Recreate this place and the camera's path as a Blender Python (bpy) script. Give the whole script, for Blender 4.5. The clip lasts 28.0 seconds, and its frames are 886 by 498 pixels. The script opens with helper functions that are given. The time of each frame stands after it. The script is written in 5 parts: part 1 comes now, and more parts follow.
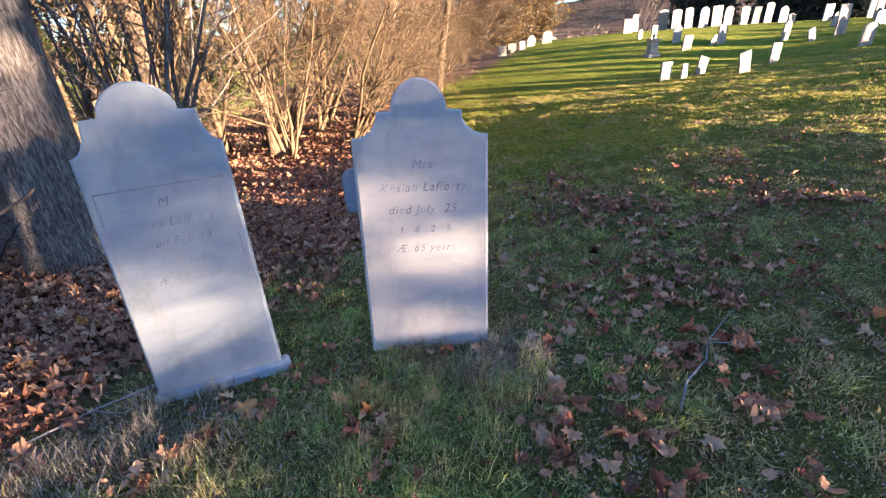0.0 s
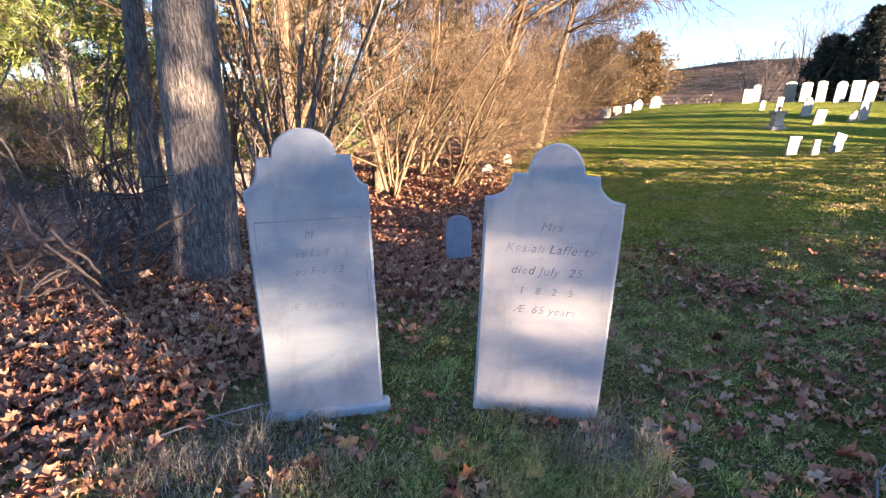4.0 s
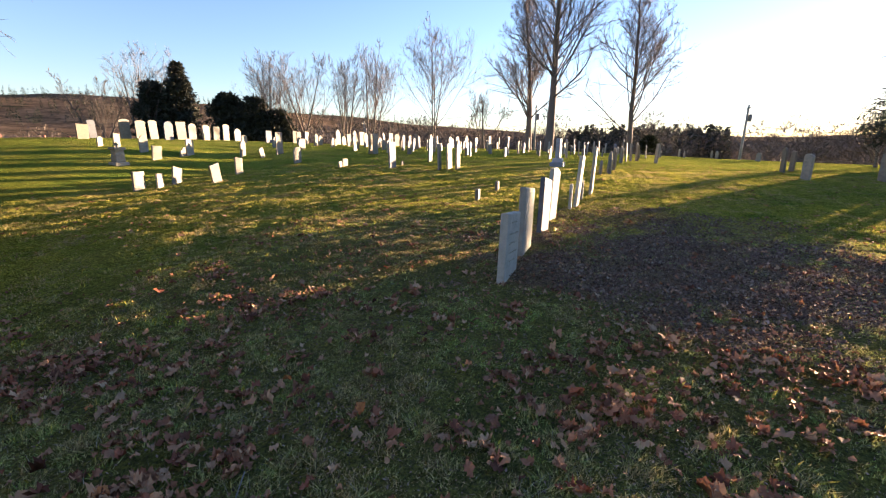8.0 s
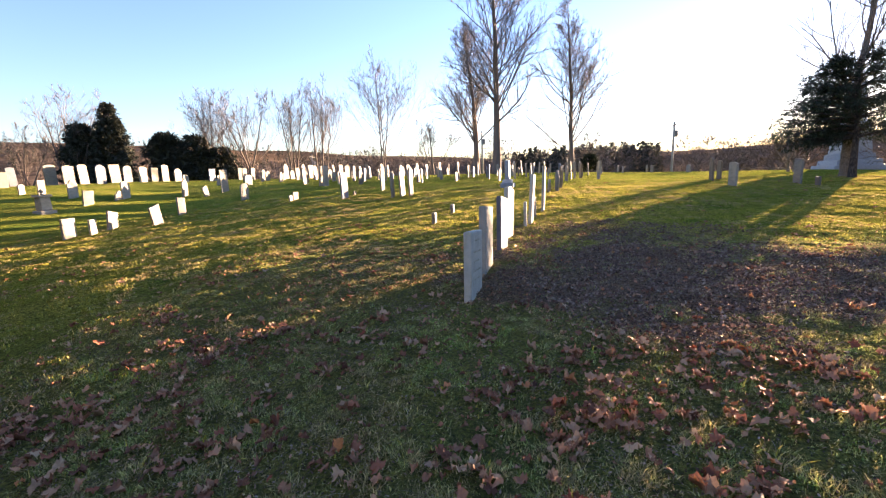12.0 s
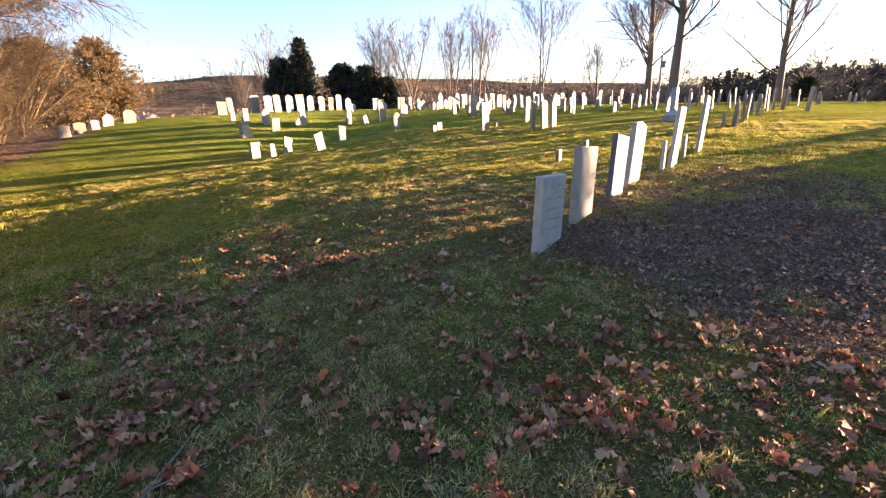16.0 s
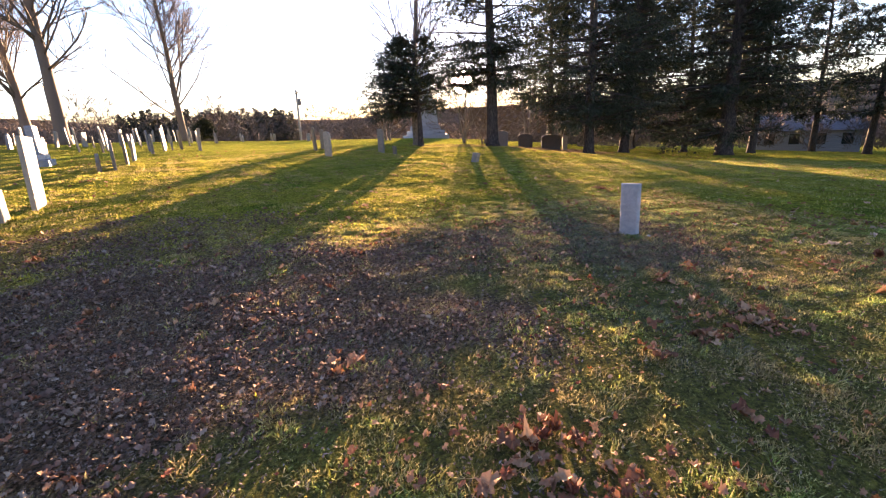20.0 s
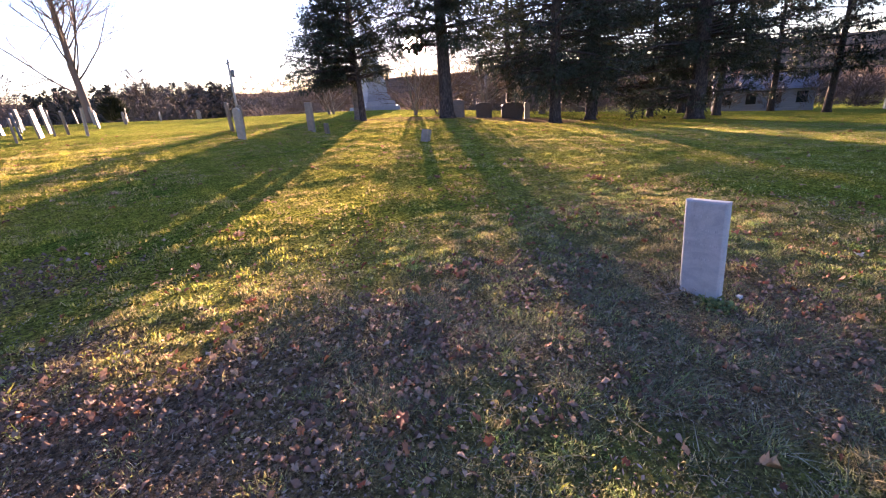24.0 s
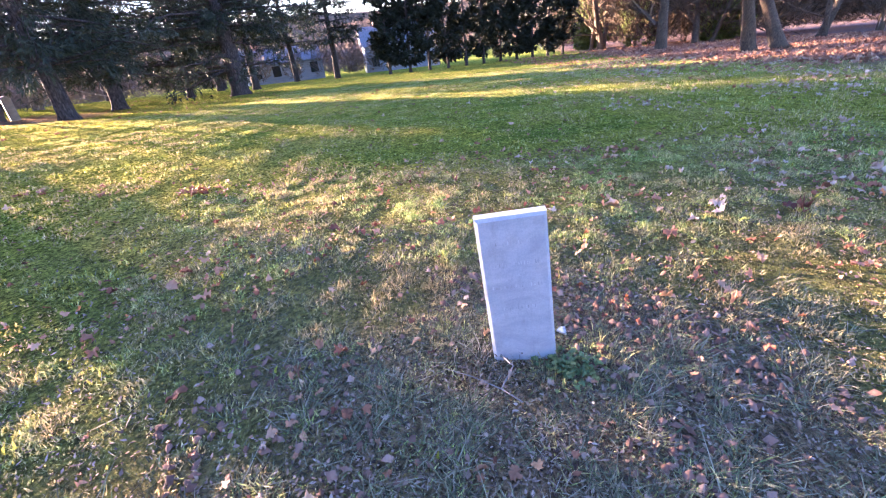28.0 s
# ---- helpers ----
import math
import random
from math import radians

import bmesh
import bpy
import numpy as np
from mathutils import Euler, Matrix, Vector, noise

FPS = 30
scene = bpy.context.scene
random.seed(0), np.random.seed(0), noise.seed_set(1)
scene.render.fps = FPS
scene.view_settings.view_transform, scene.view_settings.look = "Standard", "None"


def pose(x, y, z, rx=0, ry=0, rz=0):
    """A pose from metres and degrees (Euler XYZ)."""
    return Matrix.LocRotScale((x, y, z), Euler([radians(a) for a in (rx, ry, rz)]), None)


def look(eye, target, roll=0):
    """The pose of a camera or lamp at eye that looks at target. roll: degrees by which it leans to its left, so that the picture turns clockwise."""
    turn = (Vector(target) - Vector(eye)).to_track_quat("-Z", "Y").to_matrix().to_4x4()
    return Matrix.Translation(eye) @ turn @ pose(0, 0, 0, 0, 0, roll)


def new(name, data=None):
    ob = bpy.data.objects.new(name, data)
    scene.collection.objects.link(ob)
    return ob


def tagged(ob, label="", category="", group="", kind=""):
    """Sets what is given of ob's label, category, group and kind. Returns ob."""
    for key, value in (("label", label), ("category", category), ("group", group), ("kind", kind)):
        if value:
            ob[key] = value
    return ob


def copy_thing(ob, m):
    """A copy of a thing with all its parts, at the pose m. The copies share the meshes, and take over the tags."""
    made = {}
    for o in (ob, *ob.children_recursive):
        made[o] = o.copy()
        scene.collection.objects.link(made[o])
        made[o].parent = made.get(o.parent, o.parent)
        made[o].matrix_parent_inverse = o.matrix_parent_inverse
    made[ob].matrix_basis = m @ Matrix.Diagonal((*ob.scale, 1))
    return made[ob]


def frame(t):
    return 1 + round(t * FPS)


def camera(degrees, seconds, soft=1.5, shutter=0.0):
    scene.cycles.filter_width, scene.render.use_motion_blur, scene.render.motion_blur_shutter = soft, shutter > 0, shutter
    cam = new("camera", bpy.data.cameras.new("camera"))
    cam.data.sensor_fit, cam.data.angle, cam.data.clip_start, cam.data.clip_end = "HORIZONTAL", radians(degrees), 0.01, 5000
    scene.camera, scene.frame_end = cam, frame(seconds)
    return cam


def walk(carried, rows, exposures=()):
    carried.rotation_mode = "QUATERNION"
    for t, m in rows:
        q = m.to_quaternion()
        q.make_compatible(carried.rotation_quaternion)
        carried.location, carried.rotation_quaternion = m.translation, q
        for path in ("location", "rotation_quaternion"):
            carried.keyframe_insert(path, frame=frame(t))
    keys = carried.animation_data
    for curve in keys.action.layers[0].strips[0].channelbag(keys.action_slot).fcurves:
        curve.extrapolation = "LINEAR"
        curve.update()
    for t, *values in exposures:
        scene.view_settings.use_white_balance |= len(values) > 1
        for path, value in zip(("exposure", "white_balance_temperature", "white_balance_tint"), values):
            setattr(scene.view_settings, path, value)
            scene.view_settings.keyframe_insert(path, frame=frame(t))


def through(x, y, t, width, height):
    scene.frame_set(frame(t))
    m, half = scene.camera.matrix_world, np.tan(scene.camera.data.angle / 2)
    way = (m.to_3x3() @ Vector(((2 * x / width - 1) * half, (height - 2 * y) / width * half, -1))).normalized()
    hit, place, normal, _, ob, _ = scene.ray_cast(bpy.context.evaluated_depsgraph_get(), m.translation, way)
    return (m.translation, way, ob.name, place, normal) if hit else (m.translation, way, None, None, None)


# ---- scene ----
cam = camera(91.7, 28.0, 1.2)
PATH = [
    (0, (-0.403, 1.401, 1.513), (-2.197, 1.705, 0.684), -3.82),
    (0.5, (-0.485, 1.424, 1.539), (-2.307, 1.590, 0.732), -2.30),
    (1, (-0.511, 1.304, 1.566), (-2.348, 1.364, 0.776), -1.69),
    (1.5, (-0.521, 1.240, 1.566), (-2.369, 1.281, 0.803), -2.12),
    (2, (-0.527, 1.214, 1.560), (-2.386, 1.215, 0.821), -2.04),
    (2.5, (-0.514, 1.206, 1.558), (-2.382, 1.199, 0.843), -1.33),
    (3, (-0.457, 1.181, 1.558), (-2.348, 1.170, 0.907), 0.42),
    (3.5, (-0.449, 1.189, 1.565), (-2.355, 1.159, 0.960), 0.12),
    (5.5, (-0.446, 1.192, 1.556), (-2.322, 1.117, 0.867), -1.37),
    (6, (-0.476, 1.182, 1.554), (-2.353, 1.279, 0.870), -1.41),
    (6.5, (-0.532, 1.341, 1.599), (-2.300, 1.972, 0.911), -2.30),
    (6.7, (-0.536, 1.512, 1.608), (-2.186, 2.428, 0.945), -2.02),
    (7, (-0.575, 1.747, 1.612), (-1.982, 3.029, 0.996), -1.12),
    (7.3, (-0.594, 1.870, 1.594), (-1.673, 3.456, 1.028), -0.31),
    (7.5, (-0.607, 1.933, 1.593), (-1.441, 3.671, 1.061), 0.32),
    (8, (-0.669, 1.980, 1.603), (-1.308, 3.819, 1.145), 0.51),
    (8.5, (-0.685, 1.969, 1.621), (-1.363, 3.823, 1.305), -0.59),
    (9, (-0.692, 1.931, 1.634), (-1.454, 3.769, 1.426), -1.28),
    (9.5, (-0.697, 1.927, 1.633), (-1.475, 3.762, 1.465), -1.52),
    (10, (-0.709, 1.938, 1.606), (-1.523, 3.755, 1.410), -1.88),
    (10.5, (-0.747, 1.946, 1.542), (-1.468, 3.768, 1.141), -2.18),
    (11, (-0.774, 1.988, 1.527), (-1.348, 3.866, 1.149), -2.47),
    (11.5, (-0.781, 1.995, 1.534), (-1.240, 3.912, 1.197), -2.41),
    (13.5, (-0.441, 2.046, 1.569), (-0.883, 3.944, 1.118), -3.45),
    (14, (-0.298, 2.139, 1.549), (-0.612, 4.042, 1.023), -3.07),
    (14.5, (-0.184, 2.394, 1.504), (-0.368, 4.306, 0.949), -1.98),
    (15, (-0.125, 2.598, 1.482), (-0.412, 4.487, 0.889), -2.33),
    (15.5, (-0.029, 2.562, 1.526), (-0.818, 4.285, 0.886), -2.38),
    (16, (-0.052, 2.520, 1.561), (-1.124, 4.094, 0.951), -2.49),
    (16.5, (-0.062, 2.551, 1.557), (-1.169, 4.114, 0.982), -1.94),
    (17, (0.046, 2.637, 1.556), (-0.845, 4.343, 1.011), -1.21),
    (17.5, (0.172, 2.786, 1.545), (-0.347, 4.647, 1.029), -3.22),
    (18, (0.287, 3.096, 1.526), (0.214, 5.024, 0.998), -4.26),
    (18.3, (0.459, 3.271, 1.522), (0.713, 5.179, 0.980), -4.91),
    (18.5, (0.594, 3.371, 1.519), (1.017, 5.256, 1.002), -4.19),
    (19, (0.833, 3.550, 1.558), (1.414, 5.394, 1.047), -3.03),
    (19.5, (1.048, 3.887, 1.522), (1.713, 5.697, 0.992), -2.32),
    (20, (1.338, 4.164, 1.521), (2.318, 5.820, 0.974), -2.39),
    (20.5, (1.607, 4.365, 1.577), (2.586, 6.013, 1.007), -2.40),
    (22.5, (2.368, 5.413, 1.520), (3.367, 7.047, 0.944), -4.19),
    (23, (2.557, 5.769, 1.497), (3.719, 7.294, 0.928), -3.79),
    (23.5, (2.780, 5.973, 1.535), (3.884, 7.522, 0.918), -4.55),
    (24, (2.992, 6.206, 1.514), (4.087, 7.735, 0.834), -4.13),
    (24.5, (3.210, 6.556, 1.508), (4.432, 7.967, 0.789), -2.62),
    (25, (3.446, 6.769, 1.492), (4.677, 8.135, 0.706), -4.49),
    (25.5, (3.672, 6.917, 1.516), (4.926, 8.268, 0.741), -6.06),
    (26, (3.886, 7.241, 1.468), (5.354, 8.325, 0.649), -2.67),
    (26.5, (4.168, 7.327, 1.446), (5.837, 8.072, 0.634), -4.06),
    (27, (4.340, 7.351, 1.442), (6.051, 7.900, 0.565), -6.33),
    (27.5, (4.392, 7.442, 1.404), (6.165, 7.685, 0.511), -5.45),
    (28, (4.383, 7.489, 1.387), (6.162, 7.522, 0.474), -6.38),
]
EXPOSURES = [(0.0, 3.72, 5480, 35), (6.0, 3.78, 5550, 35), (7.0, 3.62, 6250, 30), (8.0, 3.0, 6150, 33), (10.5, 3.2, 6150, 35), (11.5, 3.3, 6150, 37), (14.0, 3.58, 6300, 40), (17.0, 3.48, 6350, 42), (20.0, 3.58, 6800, 44), (25.0, 3.63, 5900, 53), (26.0, 3.68, 5850, 52), (27.0, 4.76, 5480, 54), (28.0, 4.86, 5480, 54)]
walk(cam, [(t, look(eye, target, roll)) for t, eye, target, roll in PATH], EXPOSURES)

# ---- world, sun ----
SUN_AZ, SUN_EL = 33.75, 5.3
world = bpy.data.worlds.new("sky")
scene.world = world
world.use_nodes = True
wn = world.node_tree.nodes
sky = wn.new("ShaderNodeTexSky")
sky.sky_type = "NISHITA"
sky.sun_disc = False
sky.sun_elevation, sky.sun_rotation = radians(SUN_EL), radians(SUN_AZ)
sky.air_density, sky.dust_density, sky.ozone_density = 1.0, 0.08, 2.4
wn["Background"].inputs["Strength"].default_value = 0.059
world.node_tree.links.new(sky.outputs[0], wn["Background"].inputs["Color"])
sun = new("sun", bpy.data.lights.new("sun", "SUN"))
sun.data.energy, sun.data.angle, sun.data.color = 5.0, radians(0.55), (1.0, 0.76, 0.40)
away = Vector((math.sin(radians(SUN_AZ)) * math.cos(radians(SUN_EL)), math.cos(radians(SUN_AZ)) * math.cos(radians(SUN_EL)), math.sin(radians(SUN_EL))))
sun.matrix_world = look(away * 60, (0, 0, 0))

# the low sun itself, seen between the spruces
glow = bpy.data.materials.new("sun_face")
glow.use_nodes = True
gn, gl = glow.node_tree.nodes, glow.node_tree.links
shine, clear, both = gn.new("ShaderNodeEmission"), gn.new("ShaderNodeBsdfTransparent"), gn.new("ShaderNodeAddShader")
shine.inputs["Color"].default_value, shine.inputs["Strength"].default_value = (1.0, 0.74, 0.40, 1), 60.0
gl.new(shine.outputs[0], both.inputs[0])
gl.new(clear.outputs[0], both.inputs[1])
gl.new(both.outputs[0], gn["Material Output"].inputs["Surface"])
gn.remove(gn["Principled BSDF"])
bm = bmesh.new()
bmesh.ops.create_circle(bm, cap_ends=True, segments=48, radius=1200 * math.tan(radians(1.25)))
disc = bpy.data.meshes.new("sun_disc")
bm.to_mesh(disc)
bm.free()
disc.materials.append(glow)
tagged(new("sun_disc", disc), "low white-gold sun shining between the spruces", "sun", kind="structure").matrix_basis = look(away * 1200, (0, 0, 0))

# ---- lie of the land ----
NEAR = [(-2.5, 0.4, 0.02), (-2.4, 1.7, 0.03), (-6.9, 1.3, -0.42), (-5.5, 1.27, -0.24), (-6.6, 6.1, 0.03), (-1.5, 6.3, 0.26), (-1.3, 9.5, 0.37), (-0.8, 13.7, 0.51), (0, 1.2, 0.05), (-0.8, 4.2, 0.18), (1.2, 6.7, 0.23), (2.2, 5.7, 0.19), (5.7, 7.2, 0.23), (6.5, 9.5, 0.23), (9, 15, 0.47), (13.6, 20.1, 0.60), (-4.4, -1.4, -0.03)]
FAR = [(-16.6, 13.2, 0.12), (-18, 19.6, 0.45), (-9.3, 19.7, 0.72), (-0.4, 19.2, 0.74), (0.4, 26.6, 0.94), (5.9, 19.6, 0.68), (-15.3, 20.9, 0.72), (-22.7, 18.5, 1.24), (18.5, 18.8, -0.05), (27.9, 17.3, -0.67), (31.4, 21.6, -0.84), (43.4, 17.7, -1.56), (-35, 16.5, 1.83), (-14, -2, -0.81), (-2.5, -8, -0.12), (12, 0, -0.10), (22, -5, -0.63), (2, 47, 1.20), (-40, 50, 1.69), (-25, 35, 1.90), (18, 60, -0.36), (8, 33, 0.72), (24, 33, 0.19), (21.8, 41, 0.54), (45, -5, -1.76), (-60, 20, 1.50), (50, 50, -2.00)]
LIE = np.array(NEAR + FAR, float)


def bend(r2):
    return np.where(r2 > 1e-9, 0.5 * r2 * np.log(r2 + 1e-12), 0.0)


def spline_weights(c):
    n, xy = len(c), c[:, :2]
    k = bend(((xy[:, None] - xy[None]) ** 2).sum(-1)) + np.eye(n)
    p = np.c_[np.ones(n), xy]
    return np.linalg.solve(np.block([[k, p], [p.T, np.zeros((3, 3))]]), np.r_[c[:, 2], 0, 0, 0])


WEIGHTS = spline_weights(LIE)
RIDGE_AZ = [-180, -120, -90, -62, -54, -45, -33, -25, -15, -4, 8, 20, 30, 40, 60, 90, 130, 180]
RIDGE_EL = [2.0, 2.5, 3.4, 4.5, 4.9, 4.5, 3.7, 3.1, 2.2, 1.5, 1.5, 1.5, 2.0, 2.4, 2.6, 2.5, 2.3, 2.0]


def smooth(a, b, v):
    k = np.clip((v - a) / (b - a), 0, 1)
    return k * k * (3 - 2 * k)


def wave(x, y, s, seed=0.0):
    """Smooth uneven values between -1 and 1, about s metres across."""
    x, y = np.asarray(x) / s + seed * 7.3, np.asarray(y) / s - seed * 3.1
    return (np.sin(2.1 * x + 1.3 * np.sin(1.7 * y + seed)) + np.sin(2.7 * y + 1.1 * np.sin(1.9 * x - seed)) + np.sin(1.6 * (x + y) + 2 * np.sin(0.9 * x - 1.4 * y))) / 3


LATTICE = np.random.default_rng(3).random((256, 256))


def speckle(x, y, s, seed=0):
    """Uneven values between 0 and 1 with no repeat in sight, about s metres across."""
    x, y = np.asarray(x) / s + 37.7 * seed, np.asarray(y) / s - 19.3 * seed
    i, j = np.floor(x).astype(int), np.floor(y).astype(int)
    u, v = x - i, y - j
    u, v = u * u * (3 - 2 * u), v * v * (3 - 2 * v)
    at = lambda a, b: LATTICE[(i + a) % 256, (j + b) % 256]
    return (at(0, 0) * (1 - u) + at(1, 0) * u) * (1 - v) + (at(0, 1) * (1 - u) + at(1, 1) * u) * v


def ground_z(x, y):
    x, y = np.asarray(x, float), np.asarray(y, float)
    r2 = (x[..., None] - LIE[:, 0]) ** 2 + (y[..., None] - LIE[:, 1]) ** 2
    z = bend(r2) @ WEIGHTS[:-3] + WEIGHTS[-3] + WEIGHTS[-2] * x + WEIGHTS[-1] * y
    r = np.hypot(x - 2, y - 6)
    az = np.degrees(np.arctan2(x - 2, y - 6))
    k = smooth(48, 100, r)
    hill = np.tan(np.radians(np.interp(az, RIDGE_AZ, RIDGE_EL))) * np.minimum(r, 900)
    far = -3.5 + smooth(110, 800, r) * (hill + 3.5) + smooth(150, 500, r) * 5 * wave(x, y, 110, 2)
    z = np.clip(z, -6, 6) * (1 - k) + far * k
    near = 1 - smooth(20, 60, r)
    return z + near * (0.02 * wave(x, y, 1.3, 1) + 0.012 * wave(x, y, 0.45, 3) + 0.009 * wave(x, y, 0.8, 17))


def gz(x, y):
    return float(ground_z(np.array([x]), np.array([y]))[0])


def bare_soil(x, y):
    """Where the turf is gone: the long bed by the row of slabs, and round the small marker."""
    a = np.hypot((x - 0.85) / 2.6, (y - 7.55) / 2.0)
    b = np.hypot((x - 5.45) / 1.1, (y - 7.0) / 0.75)
    c = np.hypot((x - 3.5) / 2.4, (y - 7.85) / 0.85)
    d = np.hypot((x - 0.5) / 1.8, (y - 10.2) / 1.5)
    e = 0.22 * wave(x, y, 0.9, 4) + 0.5 * (speckle(x, y, 0.35, 1) - 0.5) + 0.3 * (speckle(x, y, 0.12, 2) - 0.5)
    return np.maximum.reduce([0.88 * smooth(1.15, 0.7, a + 1.2 * e), 0.75 * smooth(1.2, 0.6, b + e), 0.7 * smooth(1.2, 0.5, c + 1.2 * e), 0.5 * smooth(1.2, 0.5, d + 1.4 * e)])


def woods(x, y):
    """How far under the trees on the brook side, and under the trees by the lane, a place lies."""
    edge = np.interp(-x, [1.5, 2.2, 2.7, 3.3, 5, 11, 18, 22, 28, 34, 40], [-1.2, -0.55, -0.1, 0.7, 1.9, 3.0, 3.6, 5.0, 11.0, 14.0, 18.0])
    a = smooth(0.7, -0.7, y - edge + 0.4 * wave(x, y, 2.3, 5) + 0.3 * wave(x, y, 0.7, 9)) * smooth(-1.3, -2.0, x)
    b = smooth(1.6, -1.6, y + 0.5 + 0.17 * (x - 12) + wave(x, y, 3, 8)) * smooth(9, 15, x)
    c = smooth(1.15, 0.75, np.hypot((x - 17.0) / 6.2, (y - 21.7) / 2.9) + 0.15 * wave(x, y, 1.5, 3))
    return np.maximum.reduce([a, b, 0.85 * c])


# ---- mesh tools ----
def raw_mesh(name, verts, faces, shade=False):
    verts, faces = np.asarray(verts, np.float32), np.asarray(faces, np.int32)
    me = bpy.data.meshes.new(name)
    n, k = faces.shape
    me.vertices.add(len(verts))
    me.vertices.foreach_set("co", verts.ravel())
    me.loops.add(n * k)
    me.loops.foreach_set("vertex_index", faces.ravel())
    me.polygons.add(n)
    me.polygons.foreach_set("loop_start", np.arange(0, n * k, k, dtype=np.int32))
    if shade:
        me.polygons.foreach_set("use_smooth", np.ones(n, bool))
    me.update(calc_edges=True)
    return me


def part(name, data, mat=None, parent=None, label=""):
    """Links a mesh or a bmesh as one object, under a thing or a part."""
    if isinstance(data, bmesh.types.BMesh):
        me = bpy.data.meshes.new(name)
        data.to_mesh(me)
        data.free()
        data = me
    if mat is not None and not data.materials:
        data.materials.append(mat)
    ob = new(name, data)
    if parent is not None:
        ob.parent = parent
    if label:
        ob["label"] = label
    return ob


def thing(name, label, category, m=None, group="", kind=""):
    ob = new(name)
    if m is not None:
        ob.matrix_basis = m
    return tagged(ob, label, category, group, kind)


def tubes(p0, p1, r0, r1, k):
    """Tapered tubes of k sides from p0 to p1."""
    p0, p1, r0, r1 = (np.asarray(v, float) for v in (p0, p1, r0, r1))
    d = p1 - p0
    d /= np.linalg.norm(d, axis=1, keepdims=True) + 1e-9
    ref = np.where(np.abs(d[:, 2:3]) > 0.9, [[1.0, 0, 0]], [[0, 0, 1.0]])
    u = np.cross(d, ref)
    u /= np.linalg.norm(u, axis=1, keepdims=True) + 1e-9
    v = np.cross(d, u)
    a = np.arange(k) * 2 * np.pi / k
    ring = np.cos(a)[None, :, None] * u[:, None] + np.sin(a)[None, :, None] * v[:, None]
    verts = np.concatenate([p0[:, None] + ring * r0[:, None, None], p1[:, None] + ring * r1[:, None, None]], 1)
    i = np.arange(k)
    quad = np.stack([i, (i + 1) % k, (i + 1) % k + k, i + k], 1)
    faces = (np.arange(len(p0)) * 2 * k)[:, None, None] + quad[None]
    return verts.reshape(-1, 3), faces.reshape(-1, 4)


def tube_mesh(name, segs, k, mat):
    v, f = tubes(*segs, k)
    me = raw_mesh(name, v, f, True)
    me.materials.append(mat)
    return me


def pipe(points, radii, k=12, rough=0.0, rng=None):
    """One closed skin along a line of points."""
    bm = bmesh.new()
    rings = []
    pts = [Vector(p) for p in points]
    for i, (p, r) in enumerate(zip(pts, radii)):
        d = (pts[min(i + 1, len(pts) - 1)] - pts[max(i - 1, 0)]).normalized()
        u = d.cross(Vector((0.31, 0.95, 0.0)) if abs(d.z) > 0.6 else Vector((0, 0, 1))).normalized()
        v = d.cross(u)
        ring = []
        for j in range(k):
            a = 2 * math.pi * j / k
            q = r * (1 + rough * noise.noise((math.cos(a) * 2.3, math.sin(a) * 2.3, p.z * 0.7 + p.x)))
            ring.append(bm.verts.new(p + (u * math.cos(a) + v * math.sin(a)) * q))
        rings.append(ring)
    for a, b in zip(rings, rings[1:]):
        for j in range(k):
            bm.faces.new((a[j], a[(j + 1) % k], b[(j + 1) % k], b[j])).smooth = True
    bm.faces.new(rings[0][::-1])
    bm.faces.new(rings[-1])
    bmesh.ops.recalc_face_normals(bm, faces=bm.faces)
    return bm


def box(bm, x0, x1, y0, y1, z0, z1, bevel=0.0):
    vs = bmesh.ops.create_cube(bm, size=1.0)["verts"]
    for v in vs:
        v.co = Vector(((x0 + x1) / 2 + v.co.x * (x1 - x0), (y0 + y1) / 2 + v.co.y * (y1 - y0), (z0 + z1) / 2 + v.co.z * (z1 - z0)))
    if bevel:
        edges = list({e for v in vs for e in v.link_edges})
        bmesh.ops.bevel(bm, geom=edges, offset=bevel, segments=2, profile=0.5, affect="EDGES")
    return bm


# ---- materials ----
def nodes(name):
    m = bpy.data.materials.new(name)
    m.use_nodes = True
    return m, m.node_tree.nodes, m.node_tree.links


def ramp(n, l, fac, stops):
    r = n.new("ShaderNodeValToRGB")
    while len(r.color_ramp.elements) < len(stops):
        r.color_ramp.elements.new(0.5)
    for e, (at, c) in zip(r.color_ramp.elements, stops):
        e.position, e.color = at, (*c, 1)
    l.new(fac, r.inputs[0])
    return r.outputs[0]


def grain(n, l, scale, detail=6.0, rough=0.6, stretch=None, coord="Object", distort=0.0):
    t = n.new("ShaderNodeTexCoord")
    tex = n.new("ShaderNodeTexNoise")
    tex.inputs["Scale"].default_value, tex.inputs["Detail"].default_value, tex.inputs["Roughness"].default_value = scale, detail, rough
    tex.inputs["Distortion"].default_value = distort
    out = t.outputs[coord]
    if stretch:
        mp = n.new("ShaderNodeMapping")
        mp.inputs["Scale"].default_value = stretch
        l.new(out, mp.inputs[0])
        out = mp.outputs[0]
    l.new(out, tex.inputs["Vector"])
    return tex.outputs[0]


def mixed(n, l, fac, a, b, how="MIX"):
    m = n.new("ShaderNodeMix")
    m.data_type, m.blend_type = "RGBA", how
    for sock, v in ((m.inputs[0], fac), (m.inputs[6], a), (m.inputs[7], b)):
        if isinstance(v, (int, float)):
            sock.default_value = v
        elif isinstance(v, tuple):
            sock.default_value = (*v, 1)
        else:
            l.new(v, sock)
    return m.outputs[2]


